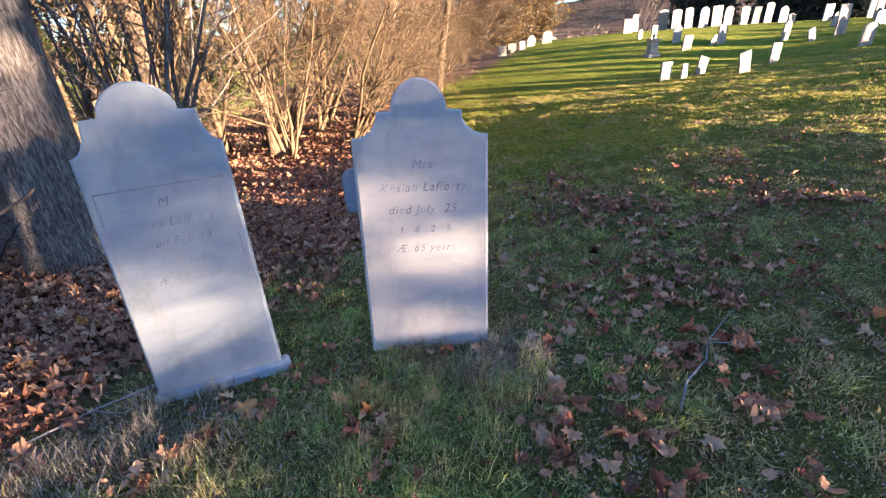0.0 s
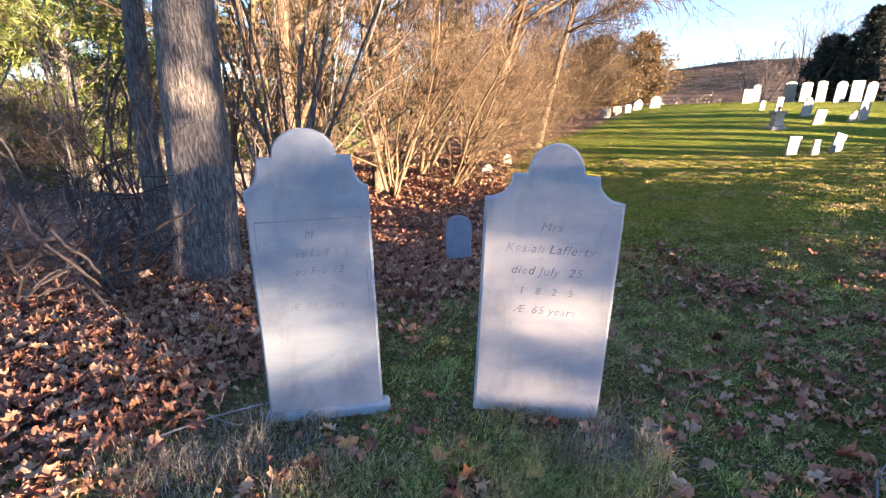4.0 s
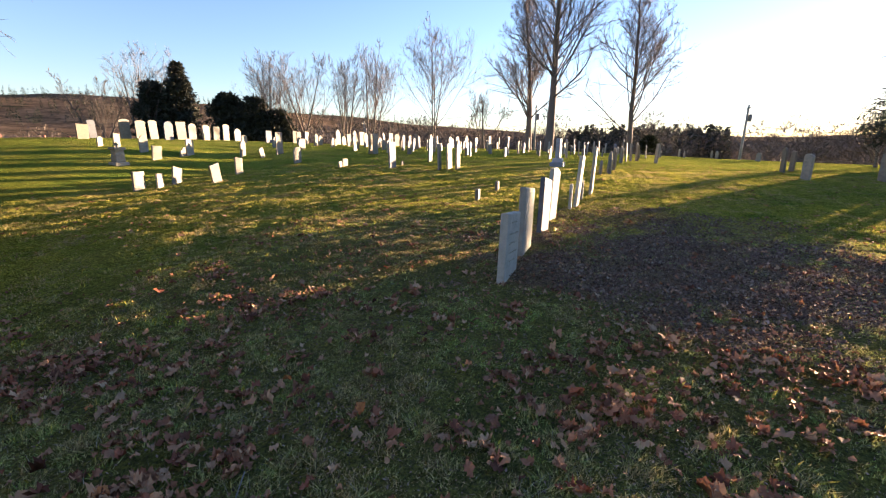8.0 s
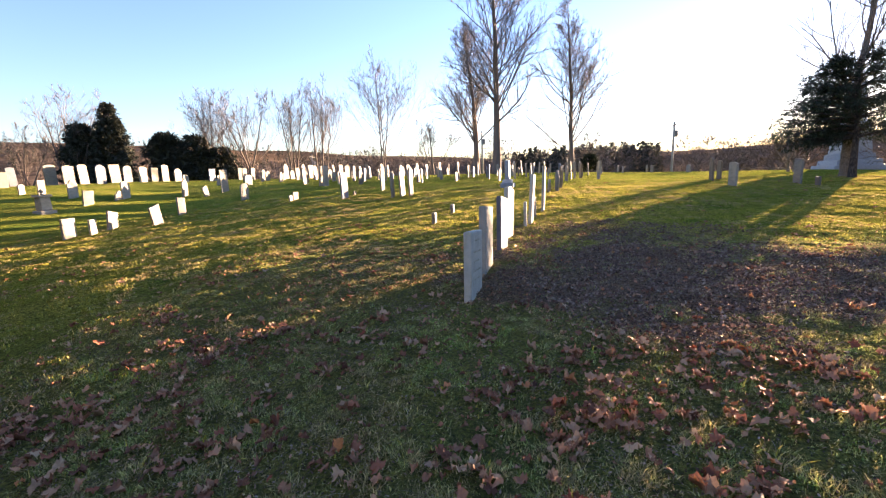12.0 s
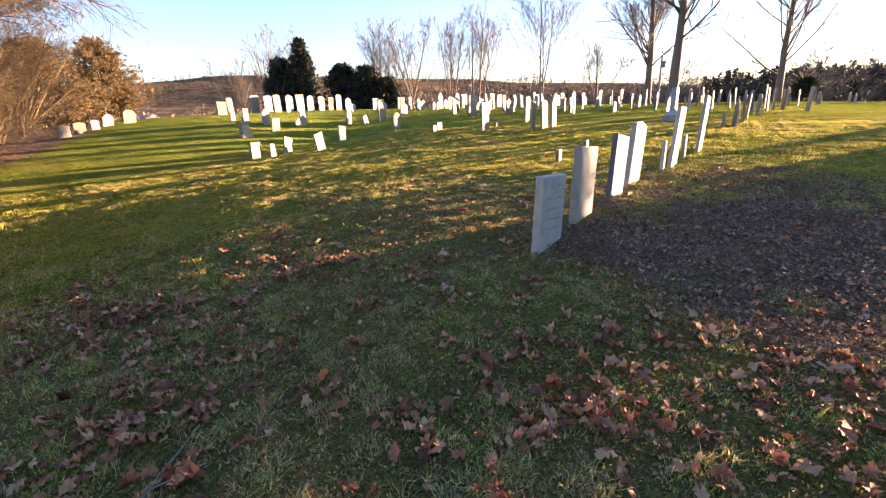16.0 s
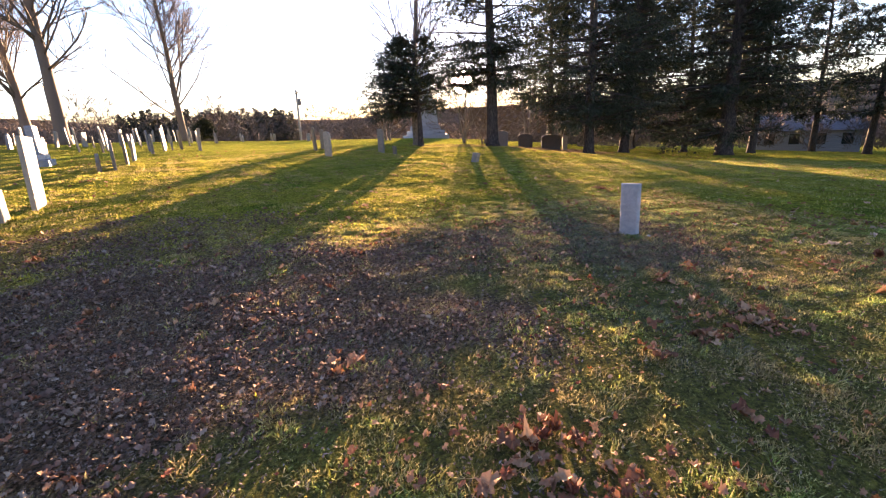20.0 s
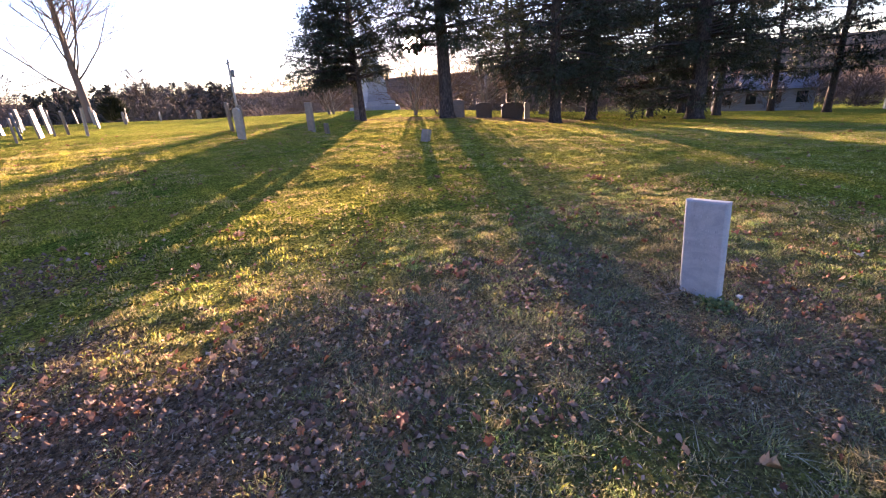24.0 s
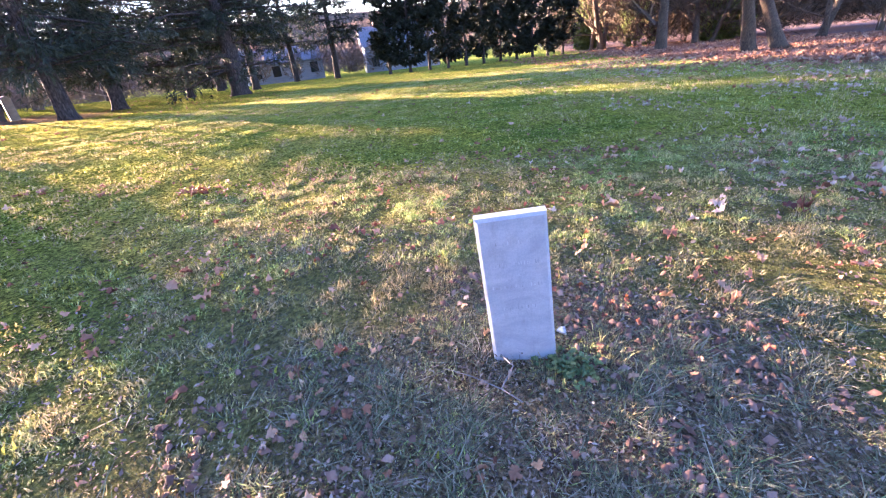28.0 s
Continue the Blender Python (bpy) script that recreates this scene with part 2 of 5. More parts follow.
def finish(n, l, colour, rough=0.85, bump=None, height=0.2, dist=0.01, spec=0.3, through=0.0):
    b = n["Principled BSDF"]
    if isinstance(colour, tuple):
        b.inputs["Base Color"].default_value = (*colour, 1)
    else:
        l.new(colour, b.inputs["Base Color"])
    b.inputs["Roughness"].default_value = rough
    b.inputs["Specular IOR Level"].default_value = spec
    if bump is not None:
        k = n.new("ShaderNodeBump")
        k.inputs["Strength"].default_value, k.inputs["Distance"].default_value = height, dist
        l.new(bump, k.inputs["Height"])
        l.new(k.outputs[0], b.inputs["Normal"])
    if through:
        t = n.new("ShaderNodeBsdfTranslucent")
        if isinstance(colour, tuple):
            t.inputs["Color"].default_value = (*colour, 1)
        else:
            l.new(colour, t.inputs["Color"])
        mx = n.new("ShaderNodeMixShader")
        mx.inputs[0].default_value = through
        l.new(b.outputs[0], mx.inputs[1])
        l.new(t.outputs[0], mx.inputs[2])
        l.new(mx.outputs[0], n["Material Output"].inputs["Surface"])


def island_mat(name, stops, rough=0.8, through=0.0, spec=0.2, scale=30.0):
    m, n, l = nodes(name)
    g = n.new("ShaderNodeNewGeometry")
    c = ramp(n, l, g.outputs["Random Per Island"], stops)
    v = grain(n, l, scale, 4)
    c = mixed(n, l, 0.35, c, ramp(n, l, v, [(0.3, (0.35, 0.35, 0.35)), (0.7, (1.0, 1.0, 1.0))]), "MULTIPLY")
    finish(n, l, c, rough, v, 0.25, 0.004, spec, through)
    return m


def stone_mat(name, light, dark, stain, scale=3.0, rough=0.75):
    m, n, l = nodes(name)
    info = n.new("ShaderNodeObjectInfo")
    a = grain(n, l, scale, 8, 0.62, (1.0, 1.0, 2.2), distort=0.6)
    c = ramp(n, l, a, [(0.32, dark), (0.62, light)])
    s = grain(n, l, scale * 2.3, 6, 0.7, (1.6, 1.6, 0.55))
    c = mixed(n, l, ramp(n, l, s, [(0.52, (0, 0, 0)), (0.78, (0.75, 0.75, 0.75))]), c, stain)
    f = grain(n, l, 190, 3, 0.6)
    c = mixed(n, l, 0.22, c, ramp(n, l, f, [(0.3, (0.4, 0.4, 0.4)), (0.65, (1, 1, 1))]), "MULTIPLY")
    tone = n.new("ShaderNodeMapRange")
    l.new(info.outputs["Random"], tone.inputs[0])
    tone.inputs[3].default_value, tone.inputs[4].default_value = 0.66, 1.12
    v = n.new("ShaderNodeHueSaturation")
    l.new(tone.outputs[0], v.inputs["Value"])
    l.new(c, v.inputs["Color"])
    h = n.new("ShaderNodeMath")
    h.operation = "ADD"
    l.new(f, h.inputs[0])
    l.new(s, h.inputs[1])
    finish(n, l, v.outputs[0], rough, h.outputs[0], 0.35, 0.004, 0.35)
    return m


def bark_mat(name, light, dark, scale=75.0, stretch=(1, 1, 0.24), height=1.0, dist=0.03):
    m, n, l = nodes(name)
    a = grain(n, l, scale, 7, 0.65, stretch, distort=0.4)
    b = grain(n, l, 2.2, 4)
    c = ramp(n, l, a, [(0.40, tuple(0.7 * v for v in dark)), (0.48, tuple(1.2 * v for v in dark)), (0.54, tuple(0.65 * v for v in light)), (0.64, light)])
    c = mixed(n, l, 0.5, c, ramp(n, l, b, [(0.35, (0.5, 0.5, 0.5)), (0.65, (1, 1, 1))]), "MULTIPLY")
    finish(n, l, c, 0.9, a, height, dist, 0.15)
    return m


MARBLE = stone_mat("grey_veined_marble", (0.435, 0.465, 0.46), (0.265, 0.315, 0.36), (0.25, 0.265, 0.235), 2.2)
PALE = stone_mat("weathered_white_marble", (0.36, 0.325, 0.26), (0.24, 0.22, 0.18), (0.2, 0.185, 0.145), 4.0)
TAN = stone_mat("tan_weathered_stone", (0.25, 0.205, 0.15), (0.18, 0.15, 0.115), (0.13, 0.115, 0.085), 4.0)
AGED = stone_mat("aged_marble", (0.50, 0.49, 0.41), (0.38, 0.375, 0.31), (0.31, 0.305, 0.24), 4.0)
GREYED = stone_mat("rough_blue_grey_marble", (0.50, 0.555, 0.575), (0.37, 0.42, 0.45), (0.32, 0.345, 0.355), 7.0, 0.85)
BEIGE = stone_mat("beige_veined_marble", (0.51, 0.48, 0.425), (0.33, 0.335, 0.35), (0.30, 0.28, 0.23), 2.2)
SLATE = stone_mat("grey_slate", (0.19, 0.205, 0.235), (0.13, 0.138, 0.158), (0.15, 0.16, 0.14), 4.0)
GRANITE = stone_mat("grey_granite", (0.27, 0.25, 0.235), (0.18, 0.17, 0.165), (0.13, 0.12, 0.11), 9.0, 0.6)
DARK_GRANITE = stone_mat("dark_brown_granite", (0.085, 0.07, 0.06), (0.05, 0.043, 0.04), (0.04, 0.036, 0.032), 9.0, 0.4)
BLUESTONE = stone_mat("blue_grey_granite", (0.40, 0.44, 0.48), (0.30, 0.33, 0.37), (0.24, 0.26, 0.28), 6.0, 0.6)
# darker stone for letters and panel lines, painting the shade inside the cuts
CUT_SHADE = stone_mat("cut_letter_shade", (0.33, 0.325, 0.33), (0.23, 0.23, 0.25), (0.2, 0.195, 0.19), 8.0)
WORN = stone_mat("worn_letters", (0.40, 0.40, 0.31), (0.30, 0.30, 0.23), (0.26, 0.26, 0.19), 8.0)
FAINT = stone_mat("faint_cut_letters", (0.47, 0.52, 0.54), (0.35, 0.40, 0.43), (0.31, 0.335, 0.345), 8.0)
BARK = bark_mat("furrowed_grey_bark", (0.42, 0.37, 0.31), (0.165, 0.145, 0.125), 55.0, (1, 1, 0.2), 1.0, 0.05)
SPRUCE_BARK = bark_mat("dark_spruce_bark", (0.13, 0.105, 0.09), (0.05, 0.042, 0.038), 20, (1, 1, 0.4))
TWIG = island_mat("bare_twigs", [(0.0, (0.045, 0.03, 0.017)), (0.5, (0.095, 0.065, 0.035)), (1.0, (0.165, 0.115, 0.06))], 0.85)
BROWN_BARK = bark_mat("sunlit_brown_bark", (0.21, 0.15, 0.09), (0.085, 0.06, 0.04), 45.0, (1, 1, 0.25), 1.0, 0.03)
BRAMBLE = island_mat("grey_bramble_stems", [(0.0, (0.035, 0.028, 0.025)), (0.5, (0.075, 0.06, 0.055)), (1.0, (0.14, 0.115, 0.10))], 0.85)
FAR_TWIG = island_mat("far_bare_twigs", [(0.0, (0.10, 0.08, 0.07)), (1.0, (0.19, 0.15, 0.12))], 0.85)
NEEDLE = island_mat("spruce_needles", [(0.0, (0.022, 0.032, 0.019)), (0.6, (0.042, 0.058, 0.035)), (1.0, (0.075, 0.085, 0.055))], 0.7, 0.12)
# part of the sunlight is put into this needle colour, as the pines stand shaded
PINE = island_mat("sun_tinted_pine_needles", [(0.0, (0.12, 0.16, 0.04)), (0.6, (0.24, 0.29, 0.07)), (1.0, (0.35, 0.36, 0.11))], 0.65, 0.35)
CEDAR = island_mat("brown_green_cedar", [(0.0, (0.09, 0.058, 0.025)), (0.6, (0.17, 0.115, 0.045)), (1.0, (0.24, 0.165, 0.065))], 0.7, 0.3)
# needle colour lifted and greyed to stand for the haze of distance
HAZED_NEEDLE = island_mat("hazed_conifer_needles", [(0.0, (0.03, 0.038, 0.028)), (0.6, (0.05, 0.058, 0.042)), (1.0, (0.08, 0.08, 0.06))], 0.7, 0.1)
HEDGE = island_mat("arborvitae_sprays", [(0.0, (0.016, 0.022, 0.013)), (0.6, (0.028, 0.036, 0.02)), (1.0, (0.045, 0.05, 0.03))], 0.7, 0.1)
LEAF = island_mat("fallen_maple_leaves", [(0.0, (0.12, 0.045, 0.026)), (0.15, (0.42, 0.19, 0.095)), (0.3, (0.19, 0.065, 0.036)), (0.42, (0.56, 0.31, 0.165)), (0.55, (0.36, 0.11, 0.055)), (0.7, (0.64, 0.38, 0.205)), (0.85, (0.28, 0.115, 0.06)), (0.96, (0.68, 0.47, 0.27)), (1.0, (0.66, 0.21, 0.05))], 0.7, 0.1, 0.2, 60)
PALE_LEAF = island_mat("bleached_leaves", [(0.0, (0.40, 0.24, 0.15)), (0.35, (0.60, 0.42, 0.28)), (0.7, (0.70, 0.55, 0.38)), (1.0, (0.42, 0.21, 0.12))], 0.7, 0.1, 0.2, 60)
WOOD_LEAF = island_mat("woodland_leaf_litter", [(0.0, (0.20, 0.085, 0.05)), (0.2, (0.46, 0.22, 0.12)), (0.4, (0.26, 0.11, 0.065)), (0.6, (0.62, 0.35, 0.19)), (0.8, (0.38, 0.16, 0.09)), (0.95, (0.72, 0.47, 0.27)), (1.0, (0.74, 0.36, 0.09))], 0.75, 0.15, 0.15, 60)


CRUMB = island_mat("dead_leaf_crumbs", [(0.0, (0.08, 0.052, 0.036)), (0.4, (0.21, 0.14, 0.095)), (0.7, (0.35, 0.245, 0.165)), (0.95, (0.43, 0.32, 0.225)), (1.0, (0.48, 0.39, 0.29))], 0.85, 0.0, 0.15, 60)


def turf_mat(name, greens, lo, hi):
    """Blades of green and straw, in patches a hand and a pace across."""
    m, n, l = nodes(name)
    g = n.new("ShaderNodeNewGeometry")
    one = g.outputs["Random Per Island"]
    green = ramp(n, l, one, list(zip((0.0, 0.45, 0.8, 1.0), greens)))
    straw = ramp(n, l, one, [(0.0, (0.20, 0.14, 0.075)), (0.5, (0.36, 0.27, 0.14)), (1.0, (0.47, 0.37, 0.19))])
    wide, hand = grain(n, l, 0.9, 4, 0.6), grain(n, l, 6.5, 5, 0.7)
    s = n.new("ShaderNodeMath")
    s.operation = "MULTIPLY_ADD"
    l.new(wide, s.inputs[0])
    s.inputs[1].default_value = 0.8
    l.new(hand, s.inputs[2])
    k = ramp(n, l, s.outputs[0], [(lo, (0.03, 0.03, 0.03)), (hi, (0.9, 0.9, 0.9))])
    c = mixed(n, l, k, green, straw)
    tuft = grain(n, l, 34, 4, 0.8)
    c = mixed(n, l, 0.85, c, ramp(n, l, tuft, [(0.38, (0.5, 0.48, 0.42)), (0.5, (1.25, 1.25, 1.15)), (0.62, (2.1, 2.05, 1.7))]), "MULTIPLY")
    finish(n, l, c, 0.85, None, 0.2, 0.004, 0.05, 0.34)
    return m


GRASS = turf_mat("short_turf", ((0.13, 0.25, 0.055), (0.25, 0.35, 0.085), (0.37, 0.42, 0.13), (0.50, 0.48, 0.21)), 0.74, 1.02)
# the same turf with the sun's yellow put into the blade colour, for the slope
SUN_TINTED = turf_mat("sun_tinted_turf", ((0.19, 0.205, 0.028), (0.30, 0.295, 0.038), (0.39, 0.36, 0.055), (0.44, 0.375, 0.10)), 0.84, 1.14)
STRAW = island_mat("dry_grass", [(0.0, (0.06, 0.048, 0.036)), (0.3, (0.17, 0.135, 0.095)), (0.55, (0.37, 0.31, 0.215)), (0.85, (0.55, 0.48, 0.345)), (1.0, (0.18, 0.19, 0.07))], 0.8, 0.06, 0.15, 12)


def ground_material():
    m, n, l = nodes("turf_soil_and_litter")
    cover = n.new("ShaderNodeVertexColor")
    cover.layer_name = "cover"
    sep = n.new("ShaderNodeSeparateColor")
    l.new(cover.outputs[0], sep.inputs[0])
    patch, fine, speck = grain(n, l, 0.55, 6, 0.6), grain(n, l, 9, 9, 0.78), grain(n, l, 70, 5, 0.75)
    green = ramp(n, l, patch, [(0.32, (0.11, 0.165, 0.03)), (0.48, (0.19, 0.215, 0.036)), (0.66, (0.235, 0.235, 0.055))])
    green = mixed(n, l, 0.9, green, ramp(n, l, fine, [(0.36, (0.5, 0.48, 0.45)), (0.5, (1.05, 1.05, 0.95)), (0.64, (1.7, 1.6, 1.3))]), "MULTIPLY")
    soil = ramp(n, l, speck, [(0.3, (0.09, 0.058, 0.04)), (0.5, (0.23, 0.15, 0.105)), (0.72, (0.36, 0.25, 0.18))])
    soil = mixed(n, l, 0.4, soil, ramp(n, l, fine, [(0.3, (0.5, 0.42, 0.4)), (0.7, (1.2, 1.1, 1.05))]), "MULTIPLY")
    clod = ramp(n, l, grain(n, l, 36, 6, 0.8), [(0.40, (0.24, 0.23, 0.21)), (0.5, (1.15, 1.15, 1.1)), (0.6, (2.3, 2.2, 2.0))])
    green = mixed(n, l, 0.8, green, clod, "MULTIPLY")
    soil = mixed(n, l, 0.85, soil, clod, "MULTIPLY")
    litter = ramp(n, l, speck, [(0.25, (0.09, 0.055, 0.045)), (0.5, (0.24, 0.15, 0.115)), (0.75, (0.38, 0.26, 0.19))])
    forest = ramp(n, l, grain(n, l, 0.05, 10, 0.85), [(0.38, (0.035, 0.037, 0.022)), (0.47, (0.10, 0.068, 0.045)), (0.55, (0.17, 0.115, 0.075)), (0.64, (0.24, 0.17, 0.11))])
    # soil tone under the near turf, darkened further for the shade between tufts
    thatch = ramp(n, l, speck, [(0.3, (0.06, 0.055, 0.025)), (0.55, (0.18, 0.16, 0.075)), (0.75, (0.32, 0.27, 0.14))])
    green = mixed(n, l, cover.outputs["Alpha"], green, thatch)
    c = mixed(n, l, sep.outputs[0], green, soil)
    c = mixed(n, l, sep.outputs[1], c, litter)
    c = mixed(n, l, sep.outputs[2], c, forest)
    add = n.new("ShaderNodeMath")
    add.operation = "ADD"
    l.new(fine, add.inputs[0])
    l.new(speck, add.inputs[1])
    finish(n, l, c, 1.0, add.outputs[0], 1.0, 0.09, 0.0)
    return m


# ---- the ground, one sheet to the hills ----
def build_ground():
    n, s = 380, 4.6
    u = np.linspace(-1, 1, n) * math.asinh(1500 / s)
    gx, gy = np.meshgrid(1.5 + s * np.sinh(u), 6 + s * np.sinh(u), indexing="ij")
    z = ground_z(gx, gy)
    i = np.arange(n * n).reshape(n, n)
    faces = np.stack([i[:-1, :-1], i[1:, :-1], i[1:, 1:], i[:-1, 1:]], -1).reshape(-1, 4)
    me = raw_mesh("ground", np.stack([gx, gy, z], -1).reshape(-1, 3), faces, True)
    lay = me.color_attributes.new("cover", "FLOAT_COLOR", "POINT")
    r = np.hypot(gx - 2, gy - 6)
    col = np.ones((n * n, 4), np.float32)
    col[:, 0], col[:, 1] = bare_soil(gx, gy).ravel(), woods(gx, gy).ravel()
    col[:, 2] = smooth(75, 130, r).ravel()
    # where the dense near tufts stand, that shade-darkened base shows
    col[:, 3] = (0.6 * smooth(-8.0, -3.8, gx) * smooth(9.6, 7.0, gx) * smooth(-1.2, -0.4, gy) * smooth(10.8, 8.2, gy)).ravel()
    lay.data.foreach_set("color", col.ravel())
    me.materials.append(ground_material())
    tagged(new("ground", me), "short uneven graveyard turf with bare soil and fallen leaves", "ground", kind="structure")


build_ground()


# ---- headstones ----
def outline(kind, w, h):
    """The front of a slab as points (across, up), anticlockwise from the foot; the foot is below the turf."""
    a, foot = w / 2, -0.12
    low = [(-a * 0.97, foot), (a * 0.97, foot)]
    arc = lambda cx, cy, r0, r1, s, e, n: [(cx + r0 * math.cos(radians(s + (e - s) * i / n)), cy + r1 * math.sin(radians(s + (e - s) * i / n))) for i in range(n + 1)]
    if kind == "flat":
        return low + [(a, h), (-a, h)]
    if kind == "arch":
        return low + arc(0, h - a * 0.8, a, a * 0.8, 0, 180, 10)
    if kind == "segment":
        return low + [(a, h - 0.16 * w)] + arc(0, h - 0.16 * w, a * 0.98, 0.16 * w, 8, 172, 8) + [(-a, h - 0.16 * w)]
    if kind == "peak":
        return low + [(a, h - 0.05), (0, h), (-a, h - 0.05)]
    if kind == "gothic":
        return low + [(a, h - 0.45 * w), (a * 0.6, h - 0.2 * w), (0, h), (-a * 0.6, h - 0.2 * w), (-a, h - 0.45 * w)]
    if kind == "shoulder":
        return low + [(a, h - 0.3 * w), (a * 0.72, h - 0.3 * w)] + arc(0, h - 0.3 * w, a * 0.66, 0.3 * w, 0, 180, 8) + [(-a * 0.72, h - 0.3 * w), (-a, h - 0.3 * w)]
    # crown: coves up to a step, and a dome on the step; low: with a deeper cove and a wider dome
    r, step, dome, drop = (0.255 * w, 0.375 * w, 0.225 * w, 0.25 * w) if kind == "deep_crown" else (0.2 * w, 0.31 * w, 0.225 * w, 0.18 * w)
    t = h - dome
    cove = [(a - (a - step) * math.cos(radians(f)), t - 0.02 * w - (drop - 0.02 * w) * math.sin(radians(f))) for f in (90, 75, 60, 45, 30, 15, 0)]
    right = cove + [(step, t), (r * 1.02, t + 0.004)]
    return low + right + arc(0, t + 0.004, r, dome - 0.004, 4, 176, 18) + [(-x, z) for x, z in right[::-1]]


def slab(name, kind, w, h, th, mat, rng):
    """A slab across y, its front towards +x, with worn arrises."""
    pts = outline(kind, w, h)
    n = len(pts)
    c = 0.012
    cx, cz = 0.0, h * 0.45
    shrink = lambda p: (p[0] - c * (p[0] - cx) / max(w / 2, 1e-3), p[1] - c * (p[1] - cz) / max(h * 0.55, 1e-3))
    inner = [shrink(p) for p in pts]
    loops = [(inner, th / 2), (pts, th / 2 - c * 0.8), (pts, -th / 2 + c * 0.8), (inner, -th / 2)]
    bm = bmesh.new()
    rings = [[bm.verts.new((x, u + rng.uniform(-1, 1) * 0.0015, z + rng.uniform(-1, 1) * 0.0015)) for u, z in lp] for lp, x in loops]
    for p, q in zip(rings, rings[1:]):
        for i in range(n):
            bm.faces.new((p[i], q[i], q[(i + 1) % n], p[(i + 1) % n]))
    bm.faces.new(rings[0])
    bm.faces.new(rings[-1][::-1])
    bmesh.ops.recalc_face_normals(bm, faces=bm.faces)
    me = bpy.data.meshes.new(name)
    bm.to_mesh(me)
    bm.free()
    me.materials.append(mat)
    return me


TEXT_TURN = Matrix(((0, 0, 1, 0), (1, 0, 0, 0), (0, 1, 0, 0), (0, 0, 0, 1)))


def letters(me):
    """Parts a line of words into its letters, dots and their stems together."""
    bm = bmesh.new()
    bm.from_mesh(me)
    left, found = set(bm.verts), []
    while left:
        todo, island = [left.pop()], []
        while todo:
            v = todo.pop()
            island.append(v)
            for e in v.link_edges:
                o = e.other_vert(v)
                if o in left:
                    left.remove(o)
                    todo.append(o)
        lo, hi = min(v.co.y for v in island), max(v.co.y for v in island)
        for g in found:
            if min(hi, g[1]) - max(lo, g[0]) > 0.5 * min(hi - lo, g[1] - g[0]):
                g[0], g[1] = min(lo, g[0]), max(hi, g[1])
                g[2].extend(island)
                break
        else:
            found.append([lo, hi, island])
    out = []
    for lo, hi, island in sorted(found, key=lambda g: g[0]):
        one, made = bmesh.new(), {}
        for v in island:
            made[v] = one.verts.new(v.co)
        for f in {f for v in island for f in v.link_faces}:
            one.faces.new([made[v] for v in f.verts])
        out.append(one)
    bm.free()
    return out


def lettering(lines, parent, front):
    """Raised letters, coloured dark for the shade in cut ones, each line a part: words, height, across, up, slant."""
    made = []
    for words, size, across, up, slant in lines:
        c = bpy.data.curves.new("line", "FONT")
        c.body, c.size, c.align_x, c.shear, c.extrude, c.space_character = words, size, "CENTER", slant, 0.0012, 1.12
        made.append((new("line", c), across, up))
    deps = bpy.context.evaluated_depsgraph_get()
    deps.update()
    for ob, across, up in made:
        me = bpy.data.meshes.new_from_object(ob.evaluated_get(deps))
        curve = ob.data
        bpy.data.objects.remove(ob)
        bpy.data.curves.remove(curve)
        me.materials.clear()
        me.transform(Matrix.Translation((front, across, up)) @ TEXT_TURN)
        for bm in letters(me):
            part("letter", bm, CUT_SHADE, parent, "worn cut letter")
        bpy.data.meshes.remove(me)


# panel lines as thin raised strips, the groove's shade put into their dark colour
def groove(parent, pts, front, name="incised_line"):
    for (u0, z0), (u1, z1) in zip(pts, pts[1:]):
        bm = bmesh.new()
        d = 0.0035
        box(bm, front - 0.001, front + 0.0012, min(u0, u1) - d, max(u0, u1) + d, min(z0, z1) - d, max(z0, z1) + d)
        part(name, bm, CUT_SHADE, parent)


def worn_lines(parent, w, front, tops, rng):
    for z, share in tops:
        u = -w * share / 2
        while u < w * share / 2:
            k = rng.uniform(0.006, 0.016)
            bm = bmesh.new()
            box(bm, front - 0.001, front + 0.001, u, u + k, z - rng.uniform(0.003, 0.008), z + rng.uniform(0.006, 0.014))
            part("worn_word", bm, WORN, parent, "illegible worn lettering")
            u += k + rng.uniform(0.004, 0.02)


def big_slab(x, y, w, h, rx, ry, rz, label, lines, panel, mat, kind="crown"):
    rng = random.Random(int(w * 1000))
    t = thing("headstone", label, "headstone", pose(x, y, gz(x, y) - 0.01, rx, ry, rz), "pair of tall marble headstones")
    part("slab", slab("slab", kind, w, h, 0.062, mat, rng), None, t)
    lettering(lines, t, 0.0312)
    if panel:
        groove(t, panel, 0.0312)
    return t


big_slab(-2.37, 1.63, 0.655, 1.40, -1.6, -7.0, -8.0, "tall grey marble headstone with a domed crown, leaning back",
         [("Mrs", 0.062, 0.0, 0.985, 0.3), ("Kesiah Lafferty", 0.062, 0.0, 0.875, 0.3), ("died July  25.", 0.06, 0.0, 0.765, 0.3), ("1   8   2   5", 0.05, 0.0, 0.665, 0.2), ("Æ. 65 years", 0.056, 0.0, 0.565, 0.3)], None, BEIGE)
